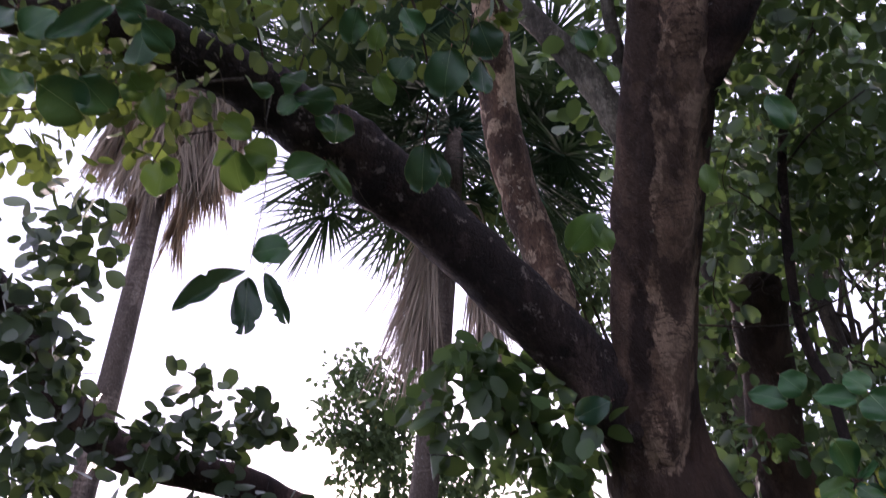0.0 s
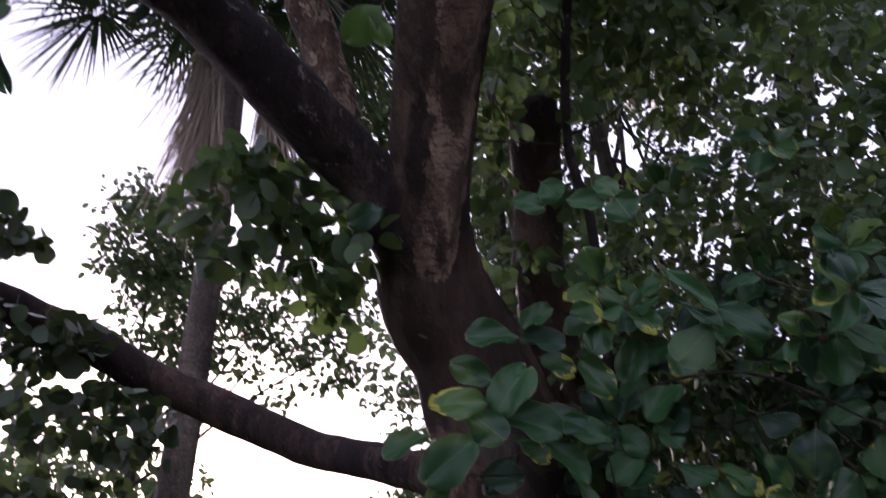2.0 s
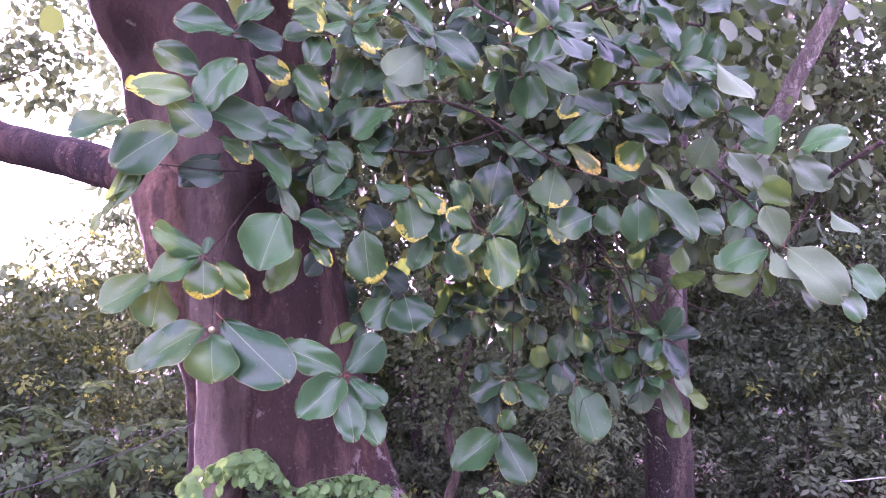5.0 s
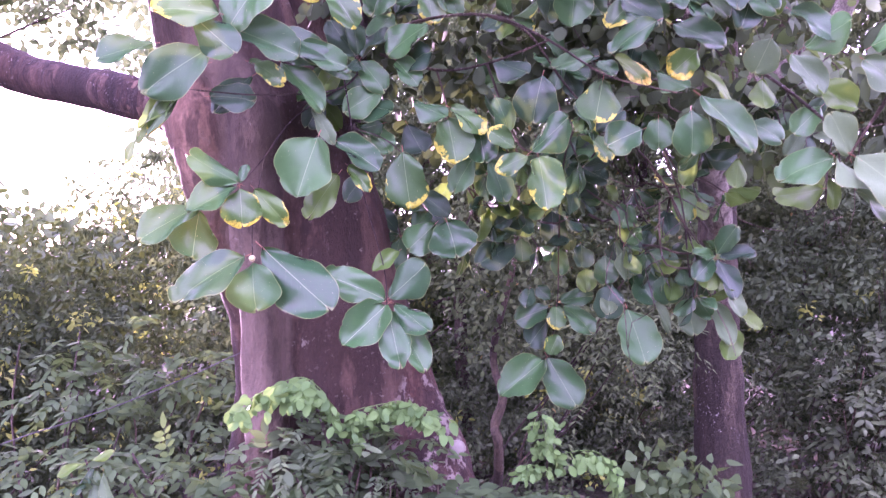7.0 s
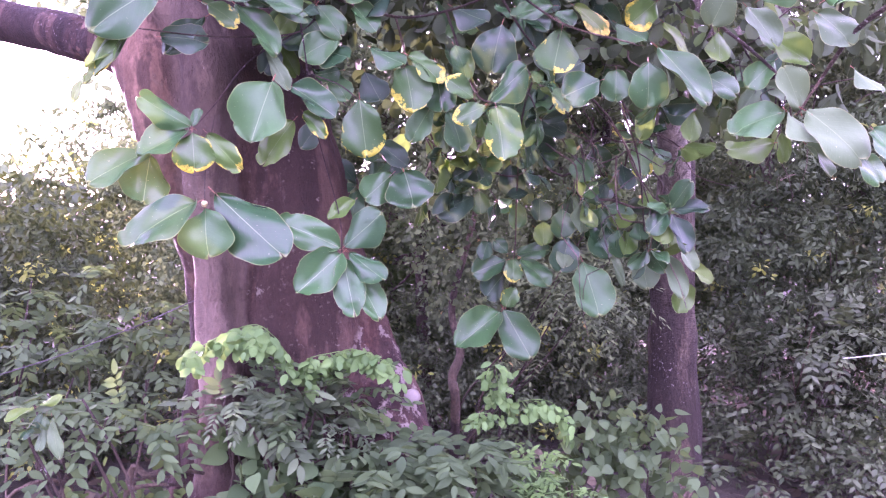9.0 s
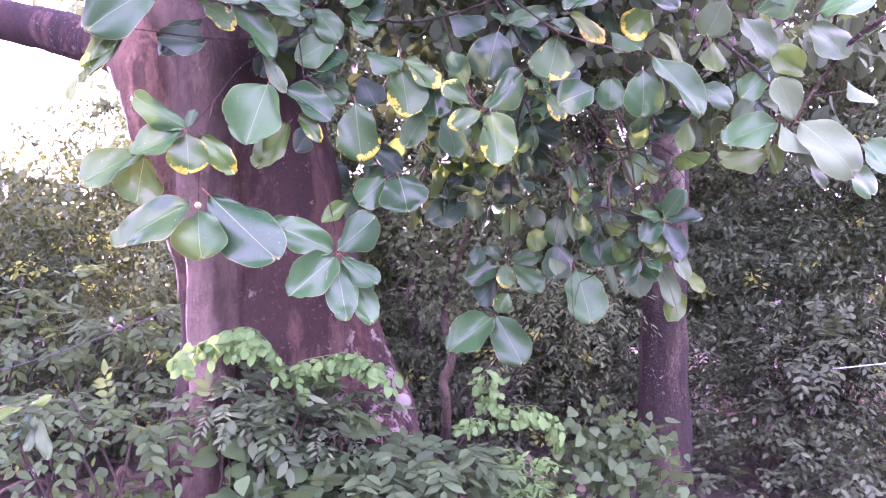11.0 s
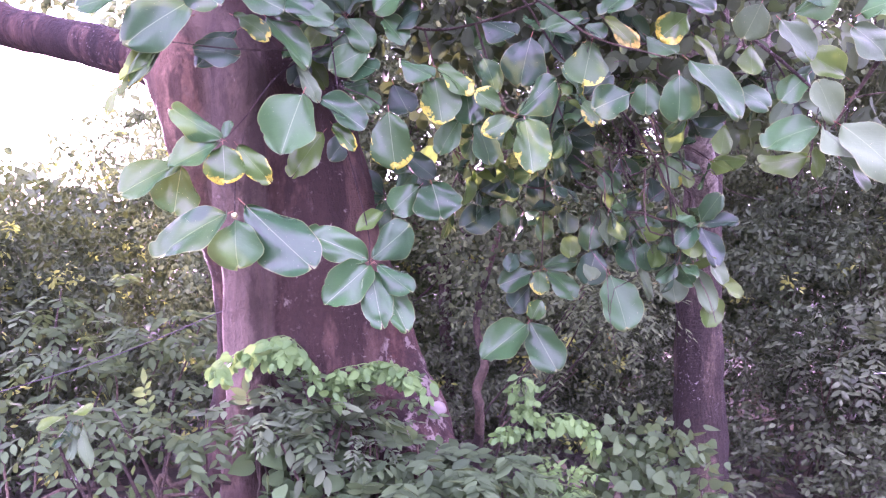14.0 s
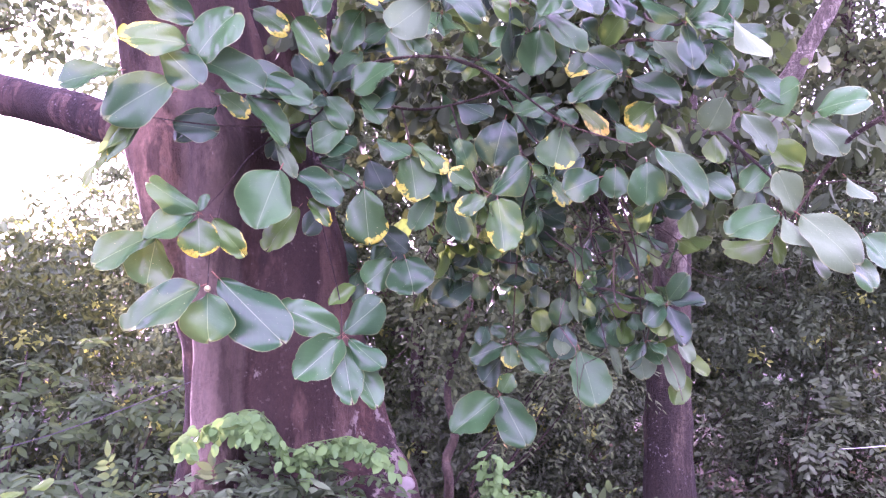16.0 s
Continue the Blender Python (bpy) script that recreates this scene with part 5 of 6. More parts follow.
rng = np.random.default_rng(3)
foliage("foliage", cloud(rng, [
    ((1.668, 2.678, 4.95), (0.8, 0.6, 1.0), 88), ((1.882, 3.02, 4.36), (0.7, 0.5, 0.7), 70), ((1.545, 2.334, 5.604), (1.1, 0.7, 0.7), 120), ((1.966, 2.289, 5.114), (0.9, 0.7, 0.9), 110),
    ((2.184, 3.552, 3.707), (0.6, 0.5, 0.7), 60), ((1.342, 3.084, 3.946), (0.22, 0.12, 0.3), 18), ((2.627, 3.004, 4.813), (1.0, 0.5, 0.6), 70), ((1.916, 3.757, 4.996), (0.5, 0.4, 0.6), 36), ((1.528, 3.267, 3.438), (0.2, 0.1, 0.25), 14), ((2.808, 2.73, 3.597), (0.8, 0.5, 0.7), 100), ((3.213, 2.409, 2.968), (0.7, 0.5, 0.8), 100), ((3.225, 2.103, 3.777), (0.8, 0.5, 0.8), 90),
], 13, 0.086, "crown", 0.55, 0.2), FOLIAGE, broadleaf, "leathery green leaves filling the crown")
# The crown's inner shade is coloured into these leaves and the hanging ones.
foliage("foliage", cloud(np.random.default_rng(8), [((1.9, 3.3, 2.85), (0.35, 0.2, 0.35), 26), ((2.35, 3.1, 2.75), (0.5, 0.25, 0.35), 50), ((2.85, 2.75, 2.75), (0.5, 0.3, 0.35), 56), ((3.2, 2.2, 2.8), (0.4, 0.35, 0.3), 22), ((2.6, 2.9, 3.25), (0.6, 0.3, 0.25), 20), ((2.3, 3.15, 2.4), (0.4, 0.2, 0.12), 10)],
                         13, 0.08, "crown", 0.55, 0.2), FOLIAGE_SHADE, broadleaf, "crown leaves with shade put into their colour")
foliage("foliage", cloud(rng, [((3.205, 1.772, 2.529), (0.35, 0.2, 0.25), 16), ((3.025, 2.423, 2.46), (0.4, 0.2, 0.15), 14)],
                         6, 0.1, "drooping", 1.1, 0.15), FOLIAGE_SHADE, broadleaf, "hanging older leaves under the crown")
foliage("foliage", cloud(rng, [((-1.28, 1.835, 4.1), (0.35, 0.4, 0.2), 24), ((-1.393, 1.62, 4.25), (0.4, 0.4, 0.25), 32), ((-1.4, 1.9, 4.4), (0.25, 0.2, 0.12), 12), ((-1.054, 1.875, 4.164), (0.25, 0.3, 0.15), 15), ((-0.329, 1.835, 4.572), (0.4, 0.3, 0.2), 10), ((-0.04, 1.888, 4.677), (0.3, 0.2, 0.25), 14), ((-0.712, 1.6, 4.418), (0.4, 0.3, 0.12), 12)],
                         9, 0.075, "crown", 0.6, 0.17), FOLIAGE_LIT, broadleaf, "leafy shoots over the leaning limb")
twig_rng = random.Random(29)
twig_v, twig_f = [], []
for middle, span, count in (((2.849, 2.362, 2.155), (0.75, 0.25, 0.35), 30), ((3.145, 1.917, 2.396), (0.4, 0.25, 0.3), 18), ((2.644, 2.476, 3.099), (0.8, 0.3, 0.3), 34), ((1.688, 2.853, 4.741), (0.6, 0.4, 0.8), 40), ((-1.1, 1.85, 4.3), (0.2, 0.15, 0.1), 8), ((-0.205, 1.885, 4.542), (0.35, 0.25, 0.2), 14)):
    for k in range(count):
        a = Vector([m + s * twig_rng.uniform(-1, 1) for m, s in zip(middle, span)])
        b = a + Vector((twig_rng.uniform(-0.15, 0.35), twig_rng.uniform(-0.25, 0.15), twig_rng.uniform(-0.4, 0.1))) * twig_rng.uniform(0.6, 1.4)
        v, quads, tris = tube(twig_line(a, b, -0.03, 0.05, twig_rng.random(), twig_rng.uniform(0.002, 0.0042), 0.0014), 4, 2, 0.0)
        start = sum(len(x) for x in twig_v)
        twig_v.append(np.array(v))
        twig_f += [tuple(i + start for i in q) for q in quads]
foliage("brushwood", (np.vstack(twig_v), twig_f), TWIG, broadleaf, "fine brown twigs")
foliage("foliage", cloud(rng, [
    ((-1.308, 4.293, 3.929), (0.42, 0.3, 0.24), 21), ((-1.691, 4.283, 3.75), (0.4, 0.3, 0.2), 12), ((-2.22, 3.991, 3.893), (0.3, 0.4, 0.5), 22), ((-2.22, 3.629, 4.396), (0.35, 0.3, 0.35), 16), ((-2.012, 3.457, 4.656), (0.3, 0.3, 0.3), 10),
    ((-1.307, 4.538, 3.469), (0.8, 0.3, 0.16), 19), ((-1.325, 4.611, 3.259), (0.5, 0.4, 0.3), 19), ((-0.567, 4.809, 3.105), (0.4, 0.3, 0.2), 7), ((-2.394, 4.38, 3.51), (0.5, 0.4, 0.4), 19), ((-0.591, 5.27, 3.071), (0.45, 0.4, 0.35), 27), ((-0.709, 5.313, 2.581), (0.5, 0.4, 0.3), 25), ((-0.823, 5.131, 3.524), (0.3, 0.3, 0.15), 9),
], 11, 0.115, "round", 0.3, 0.17), FOLIAGE_LIMB, broadleaf, "leafy shoots growing along the low limb")
foliage("foliage", cloud(rng, [
    ((0.046, 3.16, 3.549), (0.28, 0.2, 0.2), 8), ((0.2, 3.1, 3.82), (0.14, 0.1, 0.07), 7), ((0.42, 3.15, 3.72), (0.12, 0.1, 0.08), 7), ((0.12, 3.05, 3.68), (0.15, 0.12, 0.08), 8), ((0.347, 3.296, 3.452), (0.3, 0.2, 0.2), 10), ((0.582, 3.2, 3.343), (0.12, 0.12, 0.25), 8), ((0.235, 3.022, 3.629), (0.25, 0.15, 0.15), 9), ((0.531, 3.023, 3.387), (0.12, 0.1, 0.22), 7), ((-0.005, 3.135, 3.646), (0.2, 0.15, 0.12), 6),
    ((-0.66, 1.493, 5.001), (1.2, 0.8, 0.4), 90), ((0.89, 1.741, 5.956), (1.4, 0.8, 0.5), 110),
    # Last four blobs: canopy added mostly out of view to shade the bushes.
    ((1.384, 2.962, 5.364), (1.2, 0.8, 0.6), 60), ((3.2, 3.2, 5.6), (1.2, 1.0, 0.6), 110), ((4.6, 3.3, 5.8), (1.2, 1.1, 0.6), 110), ((4.4, 1.9, 5.4), (1.1, 1.0, 0.6), 90), ((5.6, 2.4, 5.6), (1.1, 1.0, 0.6), 90),
], 7, 0.115, "crown", 0.45, 0.18), FOLIAGE, broadleaf, "upper leaves against the sky, with added shade canopy")


# ---------------------------------------------------------------- fan palms
def palm(base, crown, girth, label, fans, skirts, seed, low_fans=()):
    """A fan palm: ringed trunk, green fans on long stalks, and a skirt of dead hanging fans."""
    rng = np.random.default_rng(seed)
    base, crown = np.array(base), np.array(crown)
    root = thing("fan_palm", tuple(base), label, "palm tree", "fan palms")
    bend = np.array((0.12, 0.0, 0.0))
    limb("trunk", [(tuple(base + (crown - base) * s + bend * math.sin(3.14 * s)), girth * (1.25 - 0.35 * s)) for s in (0, 0.15, 0.35, 0.6, 0.85, 1.0)],
         BARK_PALM, root, sides=16, steps=8, lumps=0.05, seed=seed)
    for k in range(fans + len(low_fans)):
        az, el = (k * 2.4 + rng.uniform(-0.3, 0.3), rng.uniform(-0.38, 1.1)) if k < fans else low_fans[k - fans]
        way = np.array((math.cos(az) * math.cos(el), math.sin(az) * math.cos(el), math.sin(el)))
        reach = rng.uniform(0.55, 1.45)
        hub = crown + way * reach + np.array((0, 0, -0.1 * reach))
        stalk = [(tuple(crown), 0.02), (tuple(crown + way * reach * 0.5 + np.array((0, 0, 0.03))), 0.014), (tuple(hub), 0.01)]
        frond = limb("frond", stalk, PALM_GREEN, root, sides=5, steps=3, lumps=0.05)
        side = unit(np.cross(way, (0, 0, 1.0))[None])[0]
        up = np.cross(side, way)
        n = 50
        ang = np.linspace(-2.3, 2.3, n)
        dirs = np.cos(ang)[:, None] * way + np.sin(ang)[:, None] * side + (0.12 * rng.normal(size=(n, 1))) * up + (0.1 * np.abs(ang))[:, None] * up - np.array((0, 0, 0.15))
        length = 0.92 * (1 - 0.1 * np.abs(ang)) * rng.uniform(0.85, 1.05, n)
        v, f = blades(np.repeat(hub[None], n, 0), dirs, np.repeat(up[None], n, 0), length, 0.03, rng, 0.16)
        foliage("blade_fan", (v, f), PALM_GREEN, frond)
    for low, high, count, spread, drop, facing in skirts:
        for k in range(count):
            az = k * 2.4 + rng.uniform(-0.3, 0.3) if facing is None else facing + rng.uniform(-0.45, 0.45)
            s = rng.uniform(low, high)
            start = base + (crown - base) * s + bend * math.sin(3.14 * s)
            way = np.array((math.cos(az), math.sin(az), 0.0))
            out = girth + spread * rng.uniform(0.35, 1.0)
            hub = start + way * out + np.array((0, 0, -rng.uniform(0.25, 0.95)))
            stalk = [(tuple(start), 0.02), (tuple(start + way * out * 0.7 + np.array((0, 0, -0.1))), 0.016), (tuple(hub), 0.012)]
            frond = limb("dead_frond", stalk, PALM_DEAD, root, sides=5, steps=3, lumps=0.05)
            n = 56
            lock = rng.normal(size=(6, 3)) * (0.12, 0.12, 0.0)  # dry blades cling together in locks
            dirs = lock[np.arange(n) % 6] + rng.normal(size=(n, 3)) * 0.035 + way * 0.1 + np.array((0, 0, -1.0))
            v, f = blades(np.repeat(hub[None], n, 0) + rng.normal(size=(n, 3)) * 0.02, dirs, rng.normal(size=(n, 3)), drop * rng.uniform(0.35, 1.15, n), 0.015, rng, 0.0)
            foliage("straw_fan", (v, f), PALM_DEAD, frond)
    return root


def blades(hubs, dirs, faces, lengths, width, rng, sag):
    """Long narrow leaflets, each three segments that narrow and droop."""
    y = unit(dirs)
    z = unit(faces - y * np.sum(faces * y, axis=1, keepdims=True))
    x = np.cross(y, z)
    rows = []
    for s, w in ((0.08, 0.5), (0.4, 1.0), (0.72, 0.7), (1.0, 0.06)):
        mid = hubs + y * (lengths * s)[:, None]
        mid[:, 2] -= sag * s * s * lengths
        rows += [mid - x * (width * w / 2), mid + x * (width * w / 2)]
    n = len(hubs)
    v = np.stack(rows, 1).reshape(-1, 3)
    one = np.array([(0, 1, 3, 2), (2, 3, 5, 4), (4, 5, 7, 6)])
    f = one[None] + (np.arange(n) * 8)[:, None, None]
    return v, f.reshape(-1, 4)


palm((-2.9, 6.15, 0.0), (-2.835, 5.977, 8.759), 0.1, "tall fan palm with a shaggy skirt of dead straw-coloured fronds", 34, [(0.885, 0.95, 38, 0.4, 0.75, None), (0.95, 0.99, 24, 0.46, 0.8, None), (0.9, 0.96, 24, 0.72, 0.72, 0.0), (1.0, 1.06, 10, 0.5, 0.8, 0.3)], 2)
palm((-0.6, 6.1, 0.0), (0.128, 5.865, 7.63), 0.105, "fan palm with dark green fans and hanging dry fronds", 58, [(0.87, 0.905, 12, 0.17, 1.3, 3.3), (0.85, 0.885, 12, 0.36, 1.05, -0.1)], 8,
     [(3.3, -0.75), (3.6, -0.6), (3.0, -0.55), (4.0, -0.7), (3.5, -0.95), (-0.5, -0.5), (-0.1, -0.7), (-0.8, -0.8), (4.4, -0.5), (-0.3, -0.3), (-0.6, -1.0), (0.2, -0.9), (-0.2, -1.1), (0.3, -0.5), (3.2, -0.35), (3.8, -0.4)])


# ---------------------------------------------------------------- trees and bushes of the wood behind
def wood_tree(name, base, height, girth, lean, blobs, per, size, mat, label, seed, shape="far_wide", bark_mat=None, category="tree", group="trees of the wood"):
    rng = np.random.default_rng(seed)
    root = thing(name, base, label, category, group)
    b, ln = Vector(base), Vector((lean[0], lean[1], 0))
    limb("trunk", [(tuple(b + ln * s * s + Vector((0.06 * math.sin(5 * s + seed), 0.06 * math.cos(4 * s + seed), height * s - 0.1))), girth * (1.15 - 0.75 * s)) for s in (0, 0.15, 0.35, 0.55, 0.8, 1)],
         bark_mat or BARK_FAR, root, sides=12, steps=5, lumps=0.12, seed=seed)
    top = b + ln + Vector((0, 0, height))
    for i, (m, r, c) in enumerate(blobs):
        s = 0.45 + 0.4 * ((i * 0.37) % 1)
        start = b + ln * s * s + Vector((0, 0, height * s))
        limb("bough", twig_line(start, m, -0.1, 0.15, seed + i, girth * 0.28, girth * 0.08), bark_mat or BARK_FAR, root, sides=7, steps=3)
    foliage("crown", cloud(rng, blobs, per, size, shape, 0.4, max(size * 2.6, 0.2)), mat, root)
    return root


def bush(base, blobs, per, size, mat, label, seed, shape="oval", category="bush", group="bushes of the wood", stems=6, reach=0.0, leaflets=9):
    rng = np.random.default_rng(seed)
    root = thing("bush", base, label, category, group)
    for i in range(stems):
        m, r, c = blobs[i % len(blobs)]
        end = np.array(m) + rng.normal(size=3) * np.array(r) * 0.4
        limb("stem", twig_line((base[0] + rng.uniform(-0.15, 0.15), base[1] + rng.uniform(-0.15, 0.15), base[2] - 0.05), end, 0.0, 0.12, seed * 31 + i, 0.009, 0.004), TWIG, root, sides=6, steps=3)
    foliage("leaves", cloud(rng, blobs, per, size, shape, 0.3, max(size * 2.4, 0.14)) if not reach else sprays(rng, blobs, leaflets, size, reach, shape), mat, root)
    return root
wood_tree("wood_tree", (-1.28, 12.0, 0), 5.2, 0.12, (0.2, 0), [((-1.044, 11.192, 6.82), (0.75, 0.8, 1.0), 130), ((-0.413, 11.555, 5.905), (1.2, 0.9, 1.0), 110), ((0.94, 11.563, 5.763), (1.3, 0.9, 0.8), 50), ((0.697, 11.602, 5.341), (1.8, 0.9, 0.9), 50), ((1.6, 11.616, 5.2), (0.7, 0.8, 0.5), 20)],
          18, 0.13, FOLIAGE_FAR, "slender tree with an open crown of small leaves", 41)
wood_tree("wood_tree", (3.1, 9.5, 0), 7.2, 0.11, (-1.2, -0.8), [((1.6, 7.6, 8.0), (0.4, 0.5, 0.4), 16), ((1.2, 7.6, 7.5), (0.45, 0.5, 0.45), 40), ((1.55, 7.6, 6.9), (0.4, 0.5, 0.4), 30), ((1.695, 8.092, 7.398), (0.5, 0.6, 0.8), 40), ((1.835, 8.628, 6.355), (0.5, 0.6, 0.8), 30), ((1.743, 8.239, 7.305), (0.4, 0.5, 0.8), 30)], 12, 0.13, FOLIAGE_FAR, "young tree seen between two stems", 42)
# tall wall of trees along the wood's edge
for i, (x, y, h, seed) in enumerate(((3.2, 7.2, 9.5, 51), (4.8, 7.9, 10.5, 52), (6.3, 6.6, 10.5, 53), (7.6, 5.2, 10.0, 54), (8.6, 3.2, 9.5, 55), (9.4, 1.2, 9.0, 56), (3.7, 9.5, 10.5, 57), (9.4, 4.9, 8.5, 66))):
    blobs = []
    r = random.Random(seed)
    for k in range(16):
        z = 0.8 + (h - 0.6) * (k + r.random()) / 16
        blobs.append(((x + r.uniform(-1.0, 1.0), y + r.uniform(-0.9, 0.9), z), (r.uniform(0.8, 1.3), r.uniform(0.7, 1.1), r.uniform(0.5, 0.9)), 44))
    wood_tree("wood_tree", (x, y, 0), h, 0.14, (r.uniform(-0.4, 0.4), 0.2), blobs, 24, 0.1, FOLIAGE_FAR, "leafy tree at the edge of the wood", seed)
for x, y, h, seed in ((2.6, 5.6, 3.6, 58), (3.6, 5.3, 3.4, 59), (5.7, 6.0, 4.2, 61), (6.9, 4.5, 4.2, 62), (7.4, 3.0, 4.2, 63), (4.6, 6.4, 4.0, 64), (6.3, 5.25, 3.9, 67), (7.3, 5.6, 3.6, 68), (5.75, 5.5, 4.0, 69)):
    r = random.Random(seed)
    blobs = [((x + r.uniform(-0.5, 0.5), y + r.uniform(-0.4, 0.4), h * (0.25 + 0.75 * k / 8)), (0.6, 0.45, 0.4), 34) for k in range(9)]
    wood_tree("wood_tree", (x, y, 0), h, 0.06, (0.2, 0.1), blobs, 64, 0.048, FOLIAGE_FAR, "slim understorey tree behind the great trunk", seed)
# bark-clad trunk standing clear of the bushes
rough_tree = wood_tree("wood_tree", (4.345, 3.43, -0.47), 4.6, 0.168, (0.25, 0.1), [((5.3, 4.6, 4.6), (0.9, 0.7, 0.6), 60), ((5.9, 4.0, 4.2), (0.8, 0.6, 0.6), 50), ((4.5, 4.6, 4.4), (0.7, 0.5, 0.5), 40)], 12, 0.12, FOLIAGE_FAR,
          "straight tree with a dark rough trunk behind the bushes", 60)
limb("limb", [((4.757, 3.559, 2.866), 0.09), ((4.927, 3.269, 3.053), 0.075), ((5.01, 3.06, 3.271), 0.068), ((5.028, 2.929, 3.485), 0.062), ((5.077, 2.794, 3.75), 0.056), ((5.114, 2.589, 4.087), 0.045)],
     BARK_GREY, rough_tree, sides=12, lumps=0.15, seed=61.0, label="pale grey leaning limb")
limb("limb", [((4.37, 3.46, 1.85), 0.06), ((4.33, 3.42, 2.0), 0.085), ((4.14, 3.3, 2.2), 0.09), ((4.0, 3.2, 2.4), 0.085), ((3.88, 3.1, 2.7), 0.08), ((3.8, 3.0, 3.1), 0.06)],
     BARK_GREY, rough_tree, sides=14, lumps=0.12, seed=63.0, label="pale forked limb")
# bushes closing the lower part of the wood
# Bushes with FOLIAGE_SHADE or FOLIAGE_DEEP carry shade in their leaf colour.
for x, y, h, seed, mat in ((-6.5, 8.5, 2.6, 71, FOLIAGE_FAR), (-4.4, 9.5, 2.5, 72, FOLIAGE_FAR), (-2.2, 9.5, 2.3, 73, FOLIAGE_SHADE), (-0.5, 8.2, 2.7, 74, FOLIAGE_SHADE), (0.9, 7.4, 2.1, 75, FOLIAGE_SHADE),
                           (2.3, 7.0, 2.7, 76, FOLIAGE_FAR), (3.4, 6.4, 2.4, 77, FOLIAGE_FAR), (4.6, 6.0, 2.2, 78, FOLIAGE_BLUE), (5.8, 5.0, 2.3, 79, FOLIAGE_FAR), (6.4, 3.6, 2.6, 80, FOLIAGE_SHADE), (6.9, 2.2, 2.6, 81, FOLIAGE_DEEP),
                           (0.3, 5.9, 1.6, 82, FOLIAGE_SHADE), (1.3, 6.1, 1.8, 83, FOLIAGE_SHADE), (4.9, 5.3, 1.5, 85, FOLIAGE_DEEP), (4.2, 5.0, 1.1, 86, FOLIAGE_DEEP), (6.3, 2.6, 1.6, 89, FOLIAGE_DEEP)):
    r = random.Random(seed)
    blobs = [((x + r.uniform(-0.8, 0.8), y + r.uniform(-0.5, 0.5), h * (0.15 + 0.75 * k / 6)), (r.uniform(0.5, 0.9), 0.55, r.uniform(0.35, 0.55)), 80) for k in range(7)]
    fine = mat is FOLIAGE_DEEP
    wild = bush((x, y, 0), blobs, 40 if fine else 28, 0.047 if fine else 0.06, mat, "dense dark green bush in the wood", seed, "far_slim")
    # Clusters of lighter leaves paint backlit patches onto the bush fronts.
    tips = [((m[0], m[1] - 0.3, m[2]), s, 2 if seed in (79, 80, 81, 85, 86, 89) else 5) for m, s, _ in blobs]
    foliage("young_leaves", cloud(np.random.default_rng(seed), tips, 22, 0.05, "small_point", 0.3, 0.11), FOLIAGE_SUNLIT, wild, "yellow-green leaves coloured as if lit from behind")
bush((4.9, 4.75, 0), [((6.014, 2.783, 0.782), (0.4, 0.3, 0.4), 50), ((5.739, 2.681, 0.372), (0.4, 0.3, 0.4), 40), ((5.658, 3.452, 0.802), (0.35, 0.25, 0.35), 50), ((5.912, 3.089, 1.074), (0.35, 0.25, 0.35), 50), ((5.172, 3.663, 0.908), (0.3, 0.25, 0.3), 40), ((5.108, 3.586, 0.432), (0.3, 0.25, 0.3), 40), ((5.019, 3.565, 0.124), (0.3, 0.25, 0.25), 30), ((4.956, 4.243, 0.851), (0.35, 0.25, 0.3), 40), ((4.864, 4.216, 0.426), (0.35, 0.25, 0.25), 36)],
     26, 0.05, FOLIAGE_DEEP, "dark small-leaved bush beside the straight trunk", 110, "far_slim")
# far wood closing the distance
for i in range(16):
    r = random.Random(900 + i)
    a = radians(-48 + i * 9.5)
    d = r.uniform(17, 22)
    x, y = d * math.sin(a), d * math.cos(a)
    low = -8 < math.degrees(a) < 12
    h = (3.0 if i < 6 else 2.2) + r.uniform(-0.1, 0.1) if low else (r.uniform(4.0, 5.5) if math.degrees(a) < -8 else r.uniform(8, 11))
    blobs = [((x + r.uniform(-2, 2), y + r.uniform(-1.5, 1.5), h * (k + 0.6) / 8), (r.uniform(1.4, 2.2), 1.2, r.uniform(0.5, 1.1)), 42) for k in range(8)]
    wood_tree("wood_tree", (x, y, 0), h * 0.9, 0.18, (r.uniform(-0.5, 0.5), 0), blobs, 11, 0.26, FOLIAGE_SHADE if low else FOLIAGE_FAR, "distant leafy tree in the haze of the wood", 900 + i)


# ---------------------------------------------------------------- undergrowth in front of the trunk
low_shrub = bush((0.95, 2.6, 0), [((0.841, 2.99, 1.17), (0.4, 0.16, 0.05), 22), ((0.621, 3.037, 1.225), (0.26, 0.15, 0.06), 15), ((1.036, 3.003, 1.166), (0.2, 0.12, 0.06), 12)],
     8, 0.057, FOLIAGE_BLUE, "spreading shrub with grey-green paired leaflets before the trunk", 101, "pointed", "shrub", "undergrowth", 8, 0.17, 9)
bush((0.6, 3.6, 0), [((1.19, 4.305, 1.346), (0.35, 0.25, 0.14), 26), ((0.89, 4.246, 1.269), (0.4, 0.25, 0.12), 22), ((0.79, 4.587, 1.465), (0.4, 0.25, 0.2), 22), ((1.233, 3.945, 1.112), (0.3, 0.2, 0.12), 16), ((0.813, 3.917, 1.095), (0.4, 0.2, 0.1), 16)],
     8, 0.068, FOLIAGE_BLUE, "tall shrub with dusty blue-green leaf whorls", 109, "pointed", "shrub", "undergrowth", 8, 0.15, 9)
